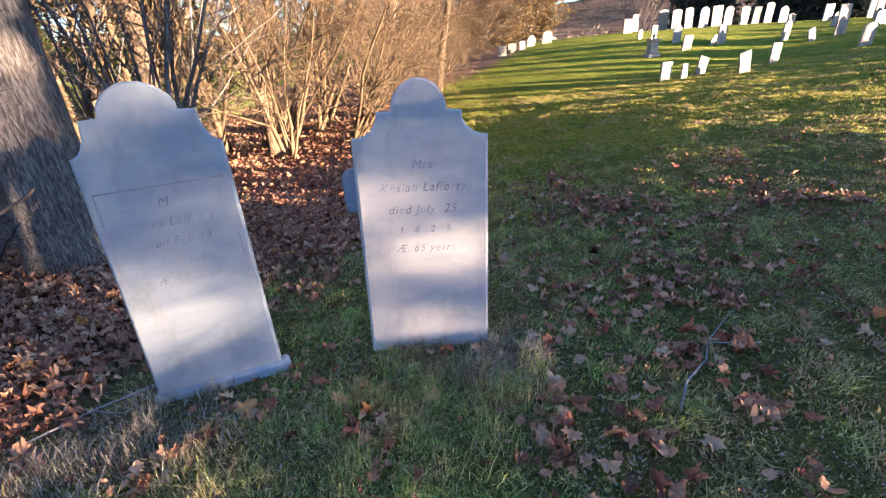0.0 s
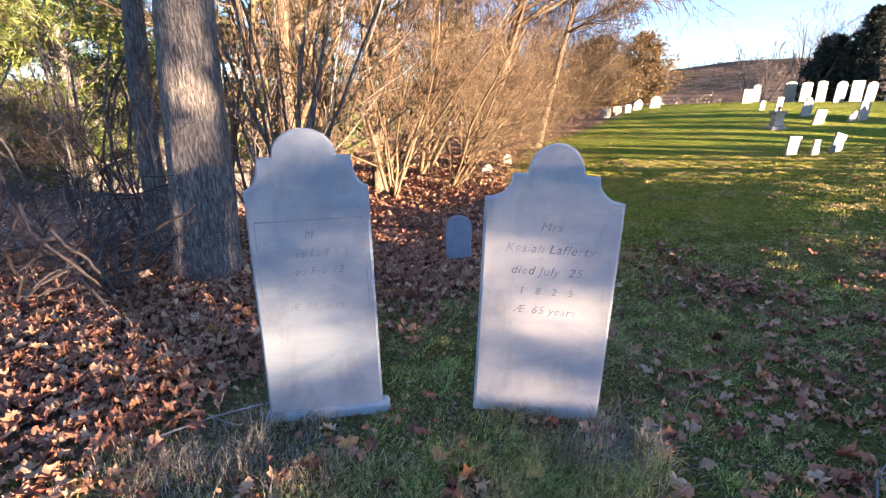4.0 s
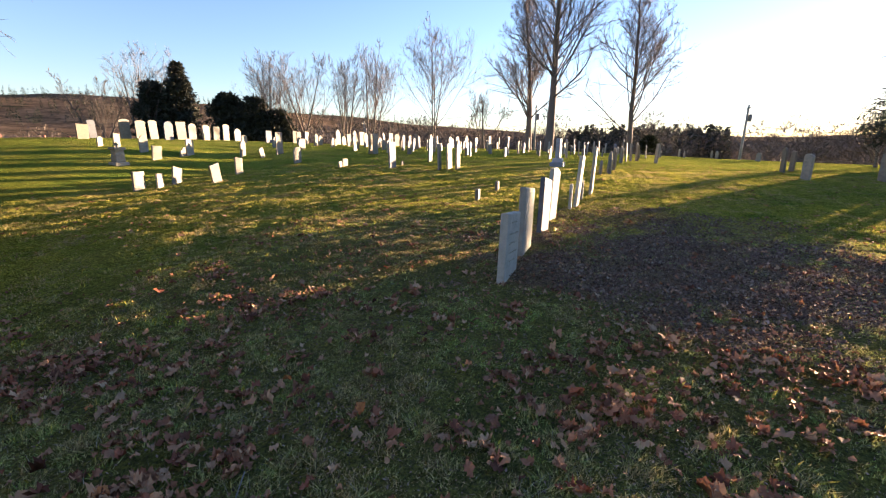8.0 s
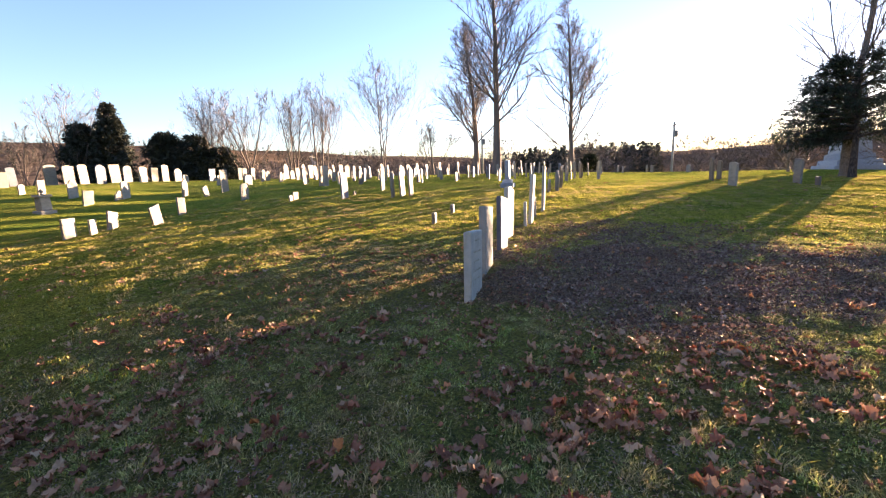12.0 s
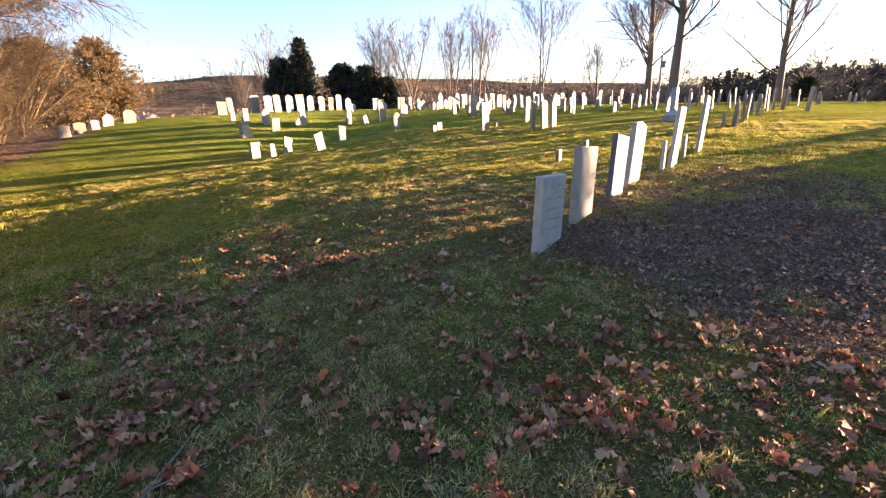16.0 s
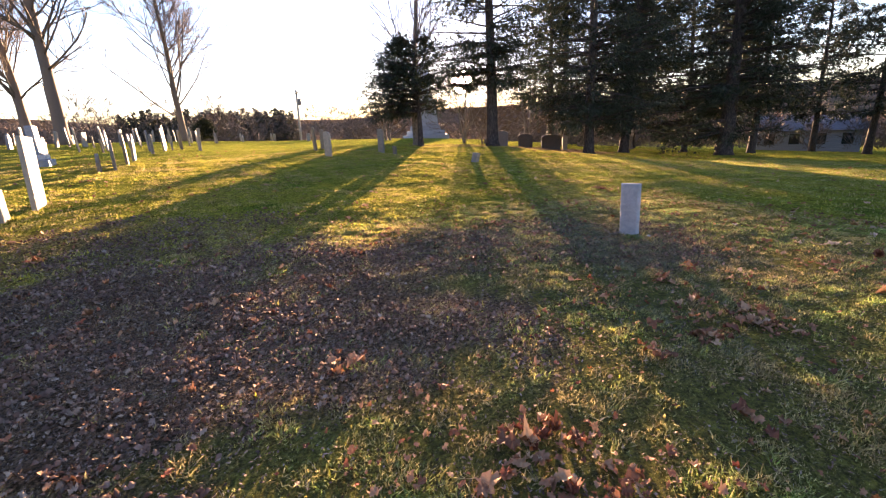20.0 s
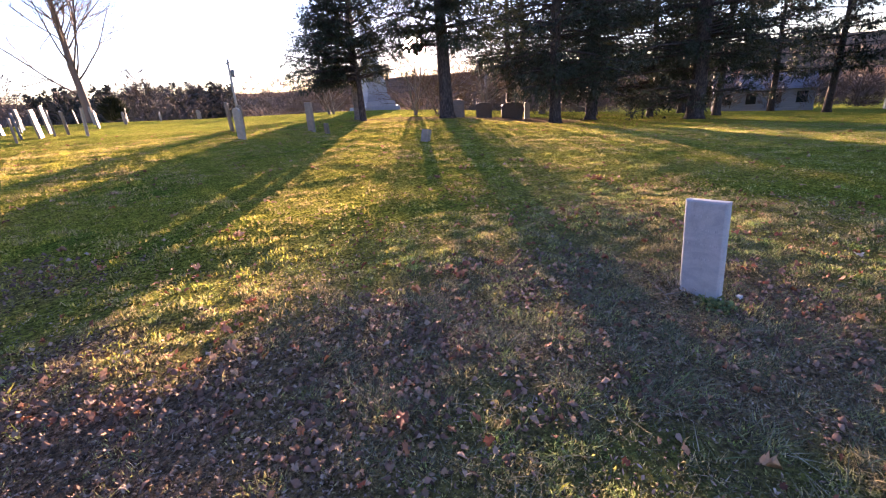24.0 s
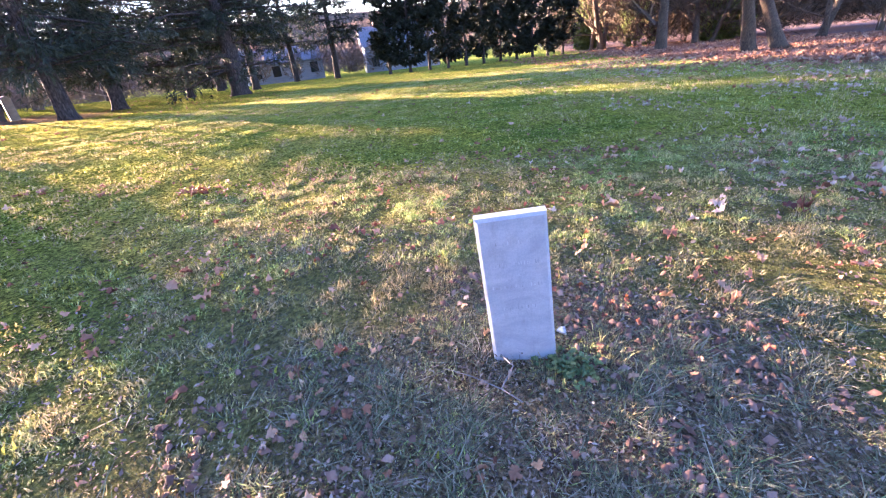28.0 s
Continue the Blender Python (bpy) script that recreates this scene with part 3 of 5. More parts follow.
stone_l = big_slab(-2.37, 0.535, 0.60, 1.50, 1.5, -9.5, 9.6, "tall blue-grey marble headstone with incised panel, leaning back",
                   [("Mr", 0.056, 0.0, 0.965, 0.3), ("James Lafferty", 0.056, 0.0, 0.872, 0.3), ("died Feb 13", 0.054, 0.0, 0.78, 0.3), ("1  8  1  0", 0.046, 0.0, 0.69, 0.2), ("Æ. 55 years", 0.05, 0.0, 0.6, 0.3)],
                   [(-0.262, 0.55), (-0.262, 1.055), (0.262, 1.055), (0.262, 0.46)], MARBLE, "deep_crown")
bm = bmesh.new()
box(bm, -0.045, 0.045, -0.318, 0.33, -0.1, 0.06, 0.022)
part("base_stone", bm, MARBLE, stone_l, "low worn marble foot")

MARKER_KINDS = ["flat", "flat", "segment", "segment", "arch", "gothic", "shoulder"]


def headstone(x, y, w, h, lean=0.0, kind="flat", mat=None, back=0.0, turn=0.0, th=0.065, label="", group="weathered headstones on the slope", lines=()):
    rng = random.Random(round(x * 100) * 7 + round(y * 100))
    m = pose(x, y, gz(x, y) - 0.01, lean, back, turn)
    label = label or "weathered white marble headstone standing in the turf"
    if not lines:
        ob = new("headstone", slab("headstone", kind, w, h, th, mat or PALE, rng))
        ob.matrix_basis = m
        return tagged(ob, label, "headstone", group)
    t = thing("headstone", label, "headstone", m, group)
    part("slab", slab("slab", kind, w, h, th, mat or PALE, rng), None, t)
    worn_lines(t, w, th / 2 + 0.0004, lines, rng)
    return t


# the row of slabs beside the bare bed
ROW = "row of slabs beside the bare soil"
headstone(-1.485, 6.44, 0.53, 0.70, -5, "flat", AGED, 0.5, -4, 0.085, "flat-topped pale marble slab with worn lettering", ROW, [(0.6, 0.4), (0.48, 0.7), (0.38, 0.6), (0.28, 0.66), (0.19, 0.5)])
headstone(-1.475, 7.52, 0.575, 0.83, -6, "flat", AGED, 0.0, -3, 0.085, "plain flat-topped white marble slab", ROW)
headstone(-1.375, 8.73, 0.41, 0.82, -10, "flat", SLATE, -1.5, -10, 0.075, "dark grey slate slab leaning away in the turf", ROW)
headstone(-1.36, 9.8, 0.445, 0.94, -9, "peak", AGED, 0.0, -10, 0.08, "white marble headstone with a low peaked top", ROW, [(0.78, 0.7), (0.67, 0.5), (0.56, 0.6), (0.46, 0.5)])
headstone(-1.0, 11.5, 0.5, 1.04, -3, "flat", AGED, 3.0, -4, 0.07, "narrow white marble headstone, slightly leaning", ROW)
headstone(-0.93, 12.6, 0.3, 0.45, -1, "flat", AGED, 0, 0, 0.06, "low white marble footstone", ROW)
headstone(-0.74, 13.6, 0.55, 1.15, -3, "flat", AGED, 2.0, -3, 0.07, "tall narrow white marble headstone", ROW)
headstone(-1.1, 11.1, 0.26, 0.5, 0, "flat", AGED, 0, 0, 0.06, "low white marble footstone", ROW)

# the small slabs behind the pair, and by the thicket
headstone(-5.5, 1.275, 0.32, 0.60, 0, "arch", BLUESTONE, -3, 6, 0.06, "small round-topped slate headstone among fallen leaves", "small stones by the thicket")
headstone(-17.9, 3.4, 0.36, 0.42, 8, "gothic", TAN, 0, 15, 0.08, "small pale fieldstone marker among leaves", "small stones by the thicket")
headstone(-16.2, 2.45, 0.42, 0.32, -8, "gothic", TAN, 0, 15, 0.1, "small pale fieldstone marker among leaves", "small stones by the thicket")

SLOPE = [(-15.6, 12.7, 0.59, 0.65, 0), (-15.5, 13.4, 0.35, 0.52, 0), (-16.0, 14.5, 0.6, 0.63, 12), (-14.7, 15.2, 0.51, 0.74, -14), (-16.2, 17.9, 0.59, 0.74, 5), (-25.7, 18.2, 0.34, 0.51, 0), (-25.0, 18.6, 0.39, 0.71, 0), (-22.9, 18.5, 0.58, 0.88, 0), (-21.3, 17.9, 0.55, 0.68, 3), (-21.5, 19.6, 0.66, 0.48, 8), (-21.6, 20.1, 0.7, 0.88, 6), (-20.1, 22.3, 0.58, 0.96, 0), (-19.1, 22.8, 0.44, 0.59, -20)]
KNOLL = [(-19.2, 24.4, 0.7, 1.3, 0), (-15.7, 21.5, 0.58, 0.84, 0), (-12.0, 19.8, 0.28, 0.28, 0), (-12.0, 20.2, 0.36, 0.36, 0), (-9.2, 19.6, 0.6, 1.13, 0), (-9.4, 21.1, 0.28, 0.2, 0), (-8.55, 22.6, 0.53, 1.13, -4), (-6.8, 19.1, 0.4, 1.05, 2), (-6.5, 19.5, 0.6, 1.06, -3), (-6.1, 19.4, 0.62, 1.2, -6), (-7.8, 27.4, 0.6, 0.85, 6), (-13.8, 26.7, 0.6, 1.25, 0), (-14.2, 26.8, 0.49, 1.25, 0)]
CREST = [(-31.3, 20.9, 0.75, 0.91, 0), (-34.4, 23.5, 0.5, 1.24, 0), (-31.7, 23.9, 0.73, 1.32, 0), (-34.4, 27.0, 0.75, 1.37, 0), (-30.7, 25.2, 0.72, 1.32, 0), (-29.4, 25.3, 0.75, 1.28, 0), (-30.4, 27.2, 0.75, 1.31, 0), (-33.0, 30.4, 0.75, 1.33, 0), (-30.1, 29.1, 0.75, 1.16, 0), (-32.5, 32.4, 0.75, 1.17, 0), (-30.5, 31.5, 0.65, 1.33, 0), (-28.5, 30.7, 0.75, 1.0, 0), (-22.2, 35.7, 0.7, 1.3, 0), (-22.0, 38.1, 0.75, 1.3, 0), (-17.7, 38.1, 0.75, 1.05, 0)]
EAST = [(6.4, 23.0, 0.5, 0.98, -2), (6.9, 23.6, 0.35, 0.82, 0), (5.9, 19.5, 0.5, 0.85, -3), (10.6, 40.3, 0.75, 0.63, 0), (5.9, 41.4, 0.7, 0.56, 0), (8.5, 42.9, 0.6, 0.6, -8), (-0.5, 18.9, 0.6, 0.5, -10), (-0.2, 19.3, 0.6, 0.8, -4), (0.0, 20.7, 0.6, 0.9, -3), (3.9, 39.6, 0.75, 0.74, 0), (8.0, 19.7, 0.45, 0.86, -2), (8.0, 18.5, 0.22, 0.3, 0)]
NORTH = [(0.3, 28.9, 0.7, 0.96, -6), (0.9, 28.6, 0.7, 1.02, -3), (1.2, 29.9, 0.65, 1.02, 3), (1.6, 30.5, 0.7, 0.95, -4), (2.3, 27.6, 0.6, 1.01, 0), (0.1, 22.1, 0.6, 0.87, -5), (0.9, 32.2, 0.7, 1.2, -5), (0.5, 26.0, 0.6, 0.8, -4), (6.4, 46.9, 0.6, 0.67, 0), (8.9, 46.5, 0.6, 0.71, -10), (2.6, 36.0, 0.7, 0.9, 2), (-3.0, 36.0, 0.7, 0.8, 0)]
BROOK = [(-28.9, 10.8, 0.58, 0.61, 0), (-29.8, 11.8, 0.56, 0.59, 0), (-30.6, 12.8, 0.42, 0.55, 0), (-31.9, 13.9, 0.59, 0.72, 8), (-32.4, 15.3, 0.7, 0.82, 6)]
pick = random.Random(5)


def weathered(k):
    return PALE if k < 0.58 else TAN if k < 0.82 else GRANITE if k < 0.92 else SLATE


for rows, what in ((SLOPE, "weathered white marble headstone standing on the grassy slope"), (KNOLL, "tall white marble headstone on the knoll"), (CREST, "large pale headstone on the crest of the hill"), (EAST, "thin leaning marble headstone on the open grass"), (NORTH, "leaning marble headstone in a crowded row"), (BROOK, "low pale headstone near the thicket")):
    for x, y, w, h, lean in rows:
        tilted = "leaning " if abs(lean) > 4 and "leaning" not in what else ""
        headstone(x, y, w, h, -lean + (pick.gauss(0, 2.5) if rows is CREST else 0), "flat" if rows is SLOPE and y < 18 else pick.choice(MARKER_KINDS), weathered(0.5 * pick.random() if rows is SLOPE else pick.random()), pick.uniform(-4, 4), pick.uniform(-8, 8) + (14 if rows is SLOPE else 0), 0.07, tilted + what)
headstone(-3.22, 11.75, 0.2, 0.26, 0, "flat", PALE, 0, 0, 0.08, "tiny white footstone in the grass", "footstones")
headstone(-3.15, 13.55, 0.2, 0.24, 5, "flat", PALE, 0, 0, 0.08, "tiny white footstone in the grass", "footstones")
# the crowd along the crest
for row, (y0, dx) in enumerate(((28, 2.6), (30.5, 1.6), (33, 1.4), (35, 1.7), (37, 1.5), (41, 1.6), (45, 2.0))):
    x = -28.0 + row * 0.95
    while x < -2.5 + row * 0.75:
        x += dx * pick.uniform(0.6, 1.5)
        h = pick.uniform(0.55, 1.15)
        headstone(x, y0 + pick.uniform(-0.7, 0.7), pick.uniform(0.45, 0.75), h, pick.gauss(0, 3), pick.choice(MARKER_KINDS), weathered(pick.random()), pick.uniform(-5, 5), pick.uniform(-10, 10), 0.07, "pale headstone in the crowded rows on the crest", "rows on the crest")

# the small marker, with a stone chip at its foot
def small_marker():
    rng = random.Random(77)
    t = thing("grave_marker", "small rough grey marble marker with faint worn lettering", "grave marker", pose(5.69, 7.24, gz(5.69, 7.24), -4.0, 2.5, -4), "footstones")
    part("slab", slab("slab", "flat", 0.245, 0.6, 0.058, GREYED, rng), None, t)
    for z, share in ((0.5, 0.55), (0.42, 0.7), (0.33, 0.75), (0.24, 0.5)):
        u = -0.235 * share / 2
        while u < 0.235 * share / 2:
            k = rng.uniform(0.0025, 0.005)
            low, high = rng.uniform(0.002, 0.006), rng.uniform(0.004, 0.011)
            bm = bmesh.new()
            box(bm, -0.0298, -0.0285, u, u + k, z - low, z + high)
            part("worn_word", bm, FAINT, t, "illegible worn lettering")
            u += k + rng.uniform(0.003, 0.012)


small_marker()
headstone(8.98, 14.98, 0.23, 0.29, 3, "flat", PALE, 14, 10, 0.12, "small pale marker tilted in the grass", "footstones")


# ---- monuments ----
def pedestal(x, y, tiers, mat, name, label, cap=None):
    t = thing(name, label, "monument", pose(x, y, gz(x, y) - 0.1, 0, 0, -3))
    z = 0.0
    for part_name, w, d, h, top in tiers:
        bm = bmesh.new()
        box(bm, -d / 2, d / 2, -w / 2, w / 2, z, z + h)
        for v in bm.verts:
            if v.co.z > z + h * 0.5:
                v.co.x *= top
                v.co.y *= top
        bmesh.ops.bevel(bm, geom=list(bm.edges), offset=min(0.03, h * 0.15), segments=2, profile=0.5, affect="EDGES")
        part(part_name, bm, mat, t)
        z += h
    if cap:
        bm = bmesh.new()
        prof = [(0.02, 0), (0.12, 0.02), (0.06, 0.08), (0.07, 0.12), (0.15, 0.22), (0.16, 0.3), (0.08, 0.36), (0.1, 0.39), (0.03, 0.45), (0.005, 0.5)]
        rings = [[bm.verts.new((r * cap * math.cos(a * math.pi / 6), r * cap * math.sin(a * math.pi / 6), z + k * cap)) for a in range(12)] for r, k in prof]
        for p, q in zip(rings, rings[1:]):
            for i in range(12):
                bm.faces.new((p[i], p[(i + 1) % 12], q[(i + 1) % 12], q[i])).smooth = True
        bm.faces.new(rings[-1])
        part("urn", bm, mat, t)
    return t


pedestal(-21.1, 15.9, [("plinth", 0.62, 0.55, 0.22, 0.97), ("die", 0.42, 0.38, 0.55, 0.9), ("cornice", 0.52, 0.46, 0.1, 0.95)], PALE, "urn_monument", "white marble pedestal monument with a small urn", 0.5)
pedestal(-2.29, 22.1, [("plinth", 0.8, 0.6, 0.28, 0.97), ("base_block", 0.62, 0.42, 0.16, 0.96), ("tablet", 0.5, 0.2, 0.85, 0.97)], BLUESTONE, "tablet_monument", "grey marble tablet monument on a stepped base", 0.0)
pedestal(21.75, 41.0, [("lower_step", 3.3, 3.3, 0.4, 0.98), ("upper_step", 2.75, 2.75, 0.4, 0.98), ("plinth", 2.2, 2.2, 0.45, 0.95), ("die", 1.85, 1.85, 2.0, 0.84), ("cornice", 1.65, 1.65, 0.22, 0.96), ("shaft", 1.2, 1.2, 3.2, 0.6)], BLUESTONE, "obelisk_monument", "large stepped blue-grey granite monument with a tall shaft")
for i, (x, y, w, h, mat, txt) in enumerate(((16.9, 23.6, 0.74, 0.84, GRANITE, "thick grey granite gravestone"), (18.4, 23.3, 0.8, 0.76, DARK_GRANITE, "thick dark brown granite gravestone"), (19.9, 22.8, 1.08, 0.84, DARK_GRANITE, "dark polished granite gravestone"), (20.6, 22.4, 0.28, 0.84, PALE, "narrow pale upright gravestone"))):
    headstone(x, y, w, h, 0, "segment", mat, 0, 48, 0.28 if w > 0.5 else 0.18, txt + " under the spruces", "gravestones under the spruces")


# ---- trees ----
def unit(v):
    return v / (np.linalg.norm(v, axis=-1, keepdims=True) + 1e-9)


def shoots(rng, pos, way, length, radius, m, wob, lift, tip=0.35):
    """Grows all shoots of one rank, m segments each: segment ends and radii."""
    p, d, out = pos.copy(), unit(way), []
    for j in range(m):
        d = unit(d + rng.normal(0, wob, d.shape) + [0, 0, lift])
        q = p + d * (length / m)[:, None]
        a, b = 1 - (1 - tip) * j / m, 1 - (1 - tip) * (j + 1) / m
        out.append((p, q, radius * a, radius * b, d))
        p = q
    return out


def offshoots(rng, rank, count, spread, ratio, r_ratio, start=0.25, power=1.0):
    """First places of the next rank along the segments of a rank."""
    m, n = len(rank), len(rank[0][0])
    f = start + (1 - start) * rng.random((n, count)) ** power
    j = np.minimum((f * m).astype(int), m - 1)
    k = f * m - j
    stack = [np.stack([seg[i] for seg in rank]) for i in range(5)]
    i = np.arange(n)[:, None].repeat(count, 1)
    p0, p1, d = stack[0][j, i], stack[1][j, i], stack[4][j, i]
    pos = p0 + (p1 - p0) * k[..., None]
    rad = (stack[2][j, i] * (1 - k) + stack[3][j, i] * k) * r_ratio
    side = unit(np.cross(d, rng.normal(size=d.shape)))
    ang = np.radians(rng.normal(spread, 10, (n, count)))[..., None]
    way = d * np.cos(ang) + side * np.sin(ang)
    return pos.reshape(-1, 3), way.reshape(-1, 3), (ratio * (1.15 - 0.65 * f) * rng.uniform(0.7, 1.25, f.shape)).reshape(-1), rad.reshape(-1)


def gather(rank):
    return [np.concatenate([seg[i] for seg in rank]) for i in range(4)]


def bare_tree(x, y, height, girth, seed, label, lean=(0.0, 0.0), counts=(22, 7, 6, 4), bark=None, twig=None, spread=48, clear=0.28, group="", trunks=1, lift=0.05, name="bare_tree", limb=0.4, straight=0.03, fine=0.004, fan=0.16, flare=1.45, toward=(0.0, 0.0), thick=0.42):
    rng = np.random.default_rng(seed)
    t = thing(name, label, "tree", pose(x, y, gz(x, y) - 0.08), group)
    bark, twig = bark or BARK, twig or TWIG
    pos = np.zeros((trunks, 3))
    way = np.tile([lean[0], lean[1], 1.0], (trunks, 1)) + (rng.normal(0, fan, (trunks, 3)) * [1, 1, 0] if trunks > 1 else 0)
    pos[:, :2] += (rng.normal(0, girth * 1.3, (trunks, 2)) if trunks > 1 else 0)
    size = np.full(trunks, height * 0.95) * (rng.uniform(0.75, 1.05, trunks) if trunks > 1 else 1)
    r0 = np.full(trunks, girth) * (rng.uniform(0.5, 1.0, trunks) if trunks > 1 else 1)
    rank = shoots(rng, pos, way, size, r0, 12, straight, 0.015, 0.12)
    for i in range(trunks):
        line = [rank[0][0][i]] + [seg[1][i] for seg in rank]
        radii = [r0[i] * flare, r0[i] * 0.98] + [max(seg[3][i], 0.012) for seg in rank[1:]]
        line.insert(1, line[0] * 0.7 + line[1] * 0.3)
        radii.insert(1, r0[i] * 1.08)
        part("trunk", pipe(line, radii, 12, 0.16), bark, t)
    limbs = None
    for level, count in enumerate(counts):
        a, b, ln, rd = offshoots(rng, rank, count, spread if level == 0 else 42, (limb, 0.5, 0.5, 0.5)[level] * (height if level == 0 else 1), (thick, 0.6, 0.6, 0.65)[level], clear if level == 0 else 0.2, 0.85)
        if level:
            ln = ln * np.repeat(prev, count)
        elif trunks < 5:
            ln = ln * np.clip(1.25 - 0.9 * (a[:, 2] / height), 0.15, 1.1)
            b[:, 2] = np.maximum(b[:, 2], 0.12)
        if level < 2:
            b = b + np.array([toward[0], toward[1], 0.0]) * (1.0 if level == 0 else 0.35)
            if level == 0 and toward[1]:
                b[:, 2] = np.maximum(b[:, 2], 0.38)
        rd = np.maximum(rd, fine)
        prev = ln
        rank = shoots(rng, a, b, ln, rd, (6, 3, 2, 1)[level], (0.1, 0.14, 0.17, 0.2)[level], lift if level < 3 else lift * 0.6, 0.4)
        if level == 0:
            if trunks < 5:
                for i in range(len(a)):
                    line = [rank[0][0][i]] + [seg[1][i] for seg in rank]
                    part("limb", pipe(line, [rd[i] * 1.25] + [seg[3][i] for seg in rank], 6), bark, t)
            else:
                tagged(part("stemwork", tube_mesh("stemwork", gather(rank), 5, bark), None, t), kind="stuff")
        elif level == 1:
            tagged(part("branchwork", tube_mesh("branchwork", gather(rank), 4, twig), None, t), kind="stuff")
        else:
            limbs = gather(rank) if limbs is None else [np.concatenate(v) for v in zip(limbs, gather(rank))]
    if limbs is not None:
        tagged(part("twigwork", tube_mesh("twigwork", limbs, 3, twig), None, t), kind="stuff")
    return t


def sprays(rng, pos, way, length, width, droop, per=5, loose=0.5):
    """Small flat needle sprays: narrow leaf shapes fanned round each place."""
    n = len(pos)
    pos, way = np.repeat(pos, per, 0), unit(np.repeat(way, per, 0) + rng.normal(0, loose, (n * per, 3)) + [0, 0, -droop])
    ln = np.repeat(length, per) * rng.uniform(0.55, 1.2, n * per)
    side = unit(np.cross(way, rng.normal(size=way.shape) * 0.5 + [0, 0, 1])) * (width * rng.uniform(0.6, 1.3, n * per))[:, None]
    mid, tip = pos + way * (ln * 0.45)[:, None], pos + way * ln[:, None]
    v = np.stack([pos, mid + side, tip, mid - side], 1).reshape(-1, 3)
    return v, np.arange(len(v)).reshape(-1, 4)


def conifer(x, y, height, girth, seed, label, reach=3.2, base=1.6, boughs=170, needle=None, droop=0.25, per=7, twigs=18, bark=None, spray=0.3, wide=0.02, name="spruce_tree", group="spruces", shape=0.8, lean=(0, 0), rise=0.0, tier=0.55, lobe=None):
    rng = np.random.default_rng(seed)
    t = thing(name, label, "tree", pose(x, y, gz(x, y) - 0.08), group)
    rank = shoots(rng, np.zeros((1, 3)), np.array([[lean[0], lean[1], 1.0]]), np.array([height]), np.array([girth]), 14, 0.012, 0.01, 0.06)
    line = [rank[0][0][0]] + [seg[1][0] for seg in rank]
    line.insert(1, line[0] * 0.75 + line[1] * 0.25)
    radii = [girth * 1.4, girth * 1.05] + [max(seg[3][0], 0.01) for seg in rank]
    part("trunk", pipe(line, radii, 12, 0.12), bark or SPRUCE_BARK, t)
    f = base / height + (1 - base / height) * np.sort(rng.random(boughs)) ** 1.15
    f = np.minimum(f, 0.985)
    step = tier / height
    f = np.where(rng.random(boughs) < 0.62, base / height + np.round((f - base / height) / step) * step, f) + rng.normal(0, 0.004, boughs)
    pts = np.array(line)
    zz = np.linspace(0, 1, len(pts))
    pos = np.stack([np.interp(f, zz, pts[:, i]) for i in range(3)], -1)
    a = rng.random(boughs) * 2 * np.pi
    ln = (reach * (1 - f) ** shape * rng.uniform(0.6, 1.15, boughs) + 0.25)
    low = f < (base / height + 0.1)
    ln[low] *= rng.uniform(0.5, 1.0, low.sum())
    up = 0.12 + 0.5 * f - droop + rise
    if lobe is not None:
        pick = (f * height < base + 4.5) & (rng.random(boughs) < 0.42)
        a = np.where(pick, lobe + rng.normal(0, 0.4, boughs), a)
        ln = np.where(pick, ln * 1.25, ln)
        up = np.where(pick, up - 0.22, up)
    way = np.stack([np.cos(a), np.sin(a), up], -1)
    bough = shoots(rng, pos, way, ln, 0.012 + 0.012 * ln, 6, 0.06, -0.02, 0.25)
    tagged(part("branchwork", tube_mesh("branchwork", gather(bough), 4, bark or SPRUCE_BARK), None, t), kind="stuff")
    tp, tw, tl, tr = offshoots(rng, bough, twigs, 50, 0.34, 0.6, 0.12, 0.8)
    tl = tl * np.repeat(ln, twigs) * 0.9 + 0.12
    tw[:, 2] = 0.45 * tw[:, 2] - 0.12
    twig = shoots(rng, tp, tw, tl, np.full(len(tp), 0.005), 3, 0.12, -0.04, 0.5)
    place = np.concatenate([s[0] for s in twig[1:]])
    head = np.concatenate([s[4] for s in twig[1:]])
    v, q = sprays(rng, place, head, np.full(len(place), spray), wide, 0.12, per)
    me = raw_mesh("crown", v, q)
    me.materials.append(needle or NEEDLE)
    part("crown", me, None, t)
    return t


# spruces on the sunny side
SP = "tall dark spruce with a bare lower trunk at the lawn's edge"
conifer(13.63, 20.13, 15, 0.27, 11, SP, 3.6, 3.45, 290, droop=0.18, spray=0.26, wide=0.018, per=5)
conifer(18.48, 18.83, 16, 0.25, 12, SP, 4.2, 2.6, 270, droop=0.2, spray=0.26, wide=0.02, per=5)
conifer(23.11, 20.33, 16, 0.27, 13, SP, 4.4, 2.4, 280, droop=0.2, spray=0.26, wide=0.02, per=6)
conifer(31.39, 21.65, 17, 0.2, 14, SP, 4.2, 2.4, 230, droop=0.2, spray=0.28, wide=0.022)
conifer(27.87, 17.27, 18, 0.42, 15, SP, 5.2, 2.4, 290, droop=0.2, spray=0.28, wide=0.022)
conifer(10.96, 22.0, 4.5, 0.14, 16, "small dark spruce with a bare trunk and a lopsided crown", 2.35, 1.76, 168, twigs=18, per=5, droop=0.08, lobe=2.69, shape=0.45, spray=0.22, wide=0.014, tier=0.35)
tall_a = conifer(36.0, 19.5, 16, 0.25, 17, SP, 4.2, 4.0, 150, twigs=14, per=5, droop=0.2, spray=0.36, wide=0.034)
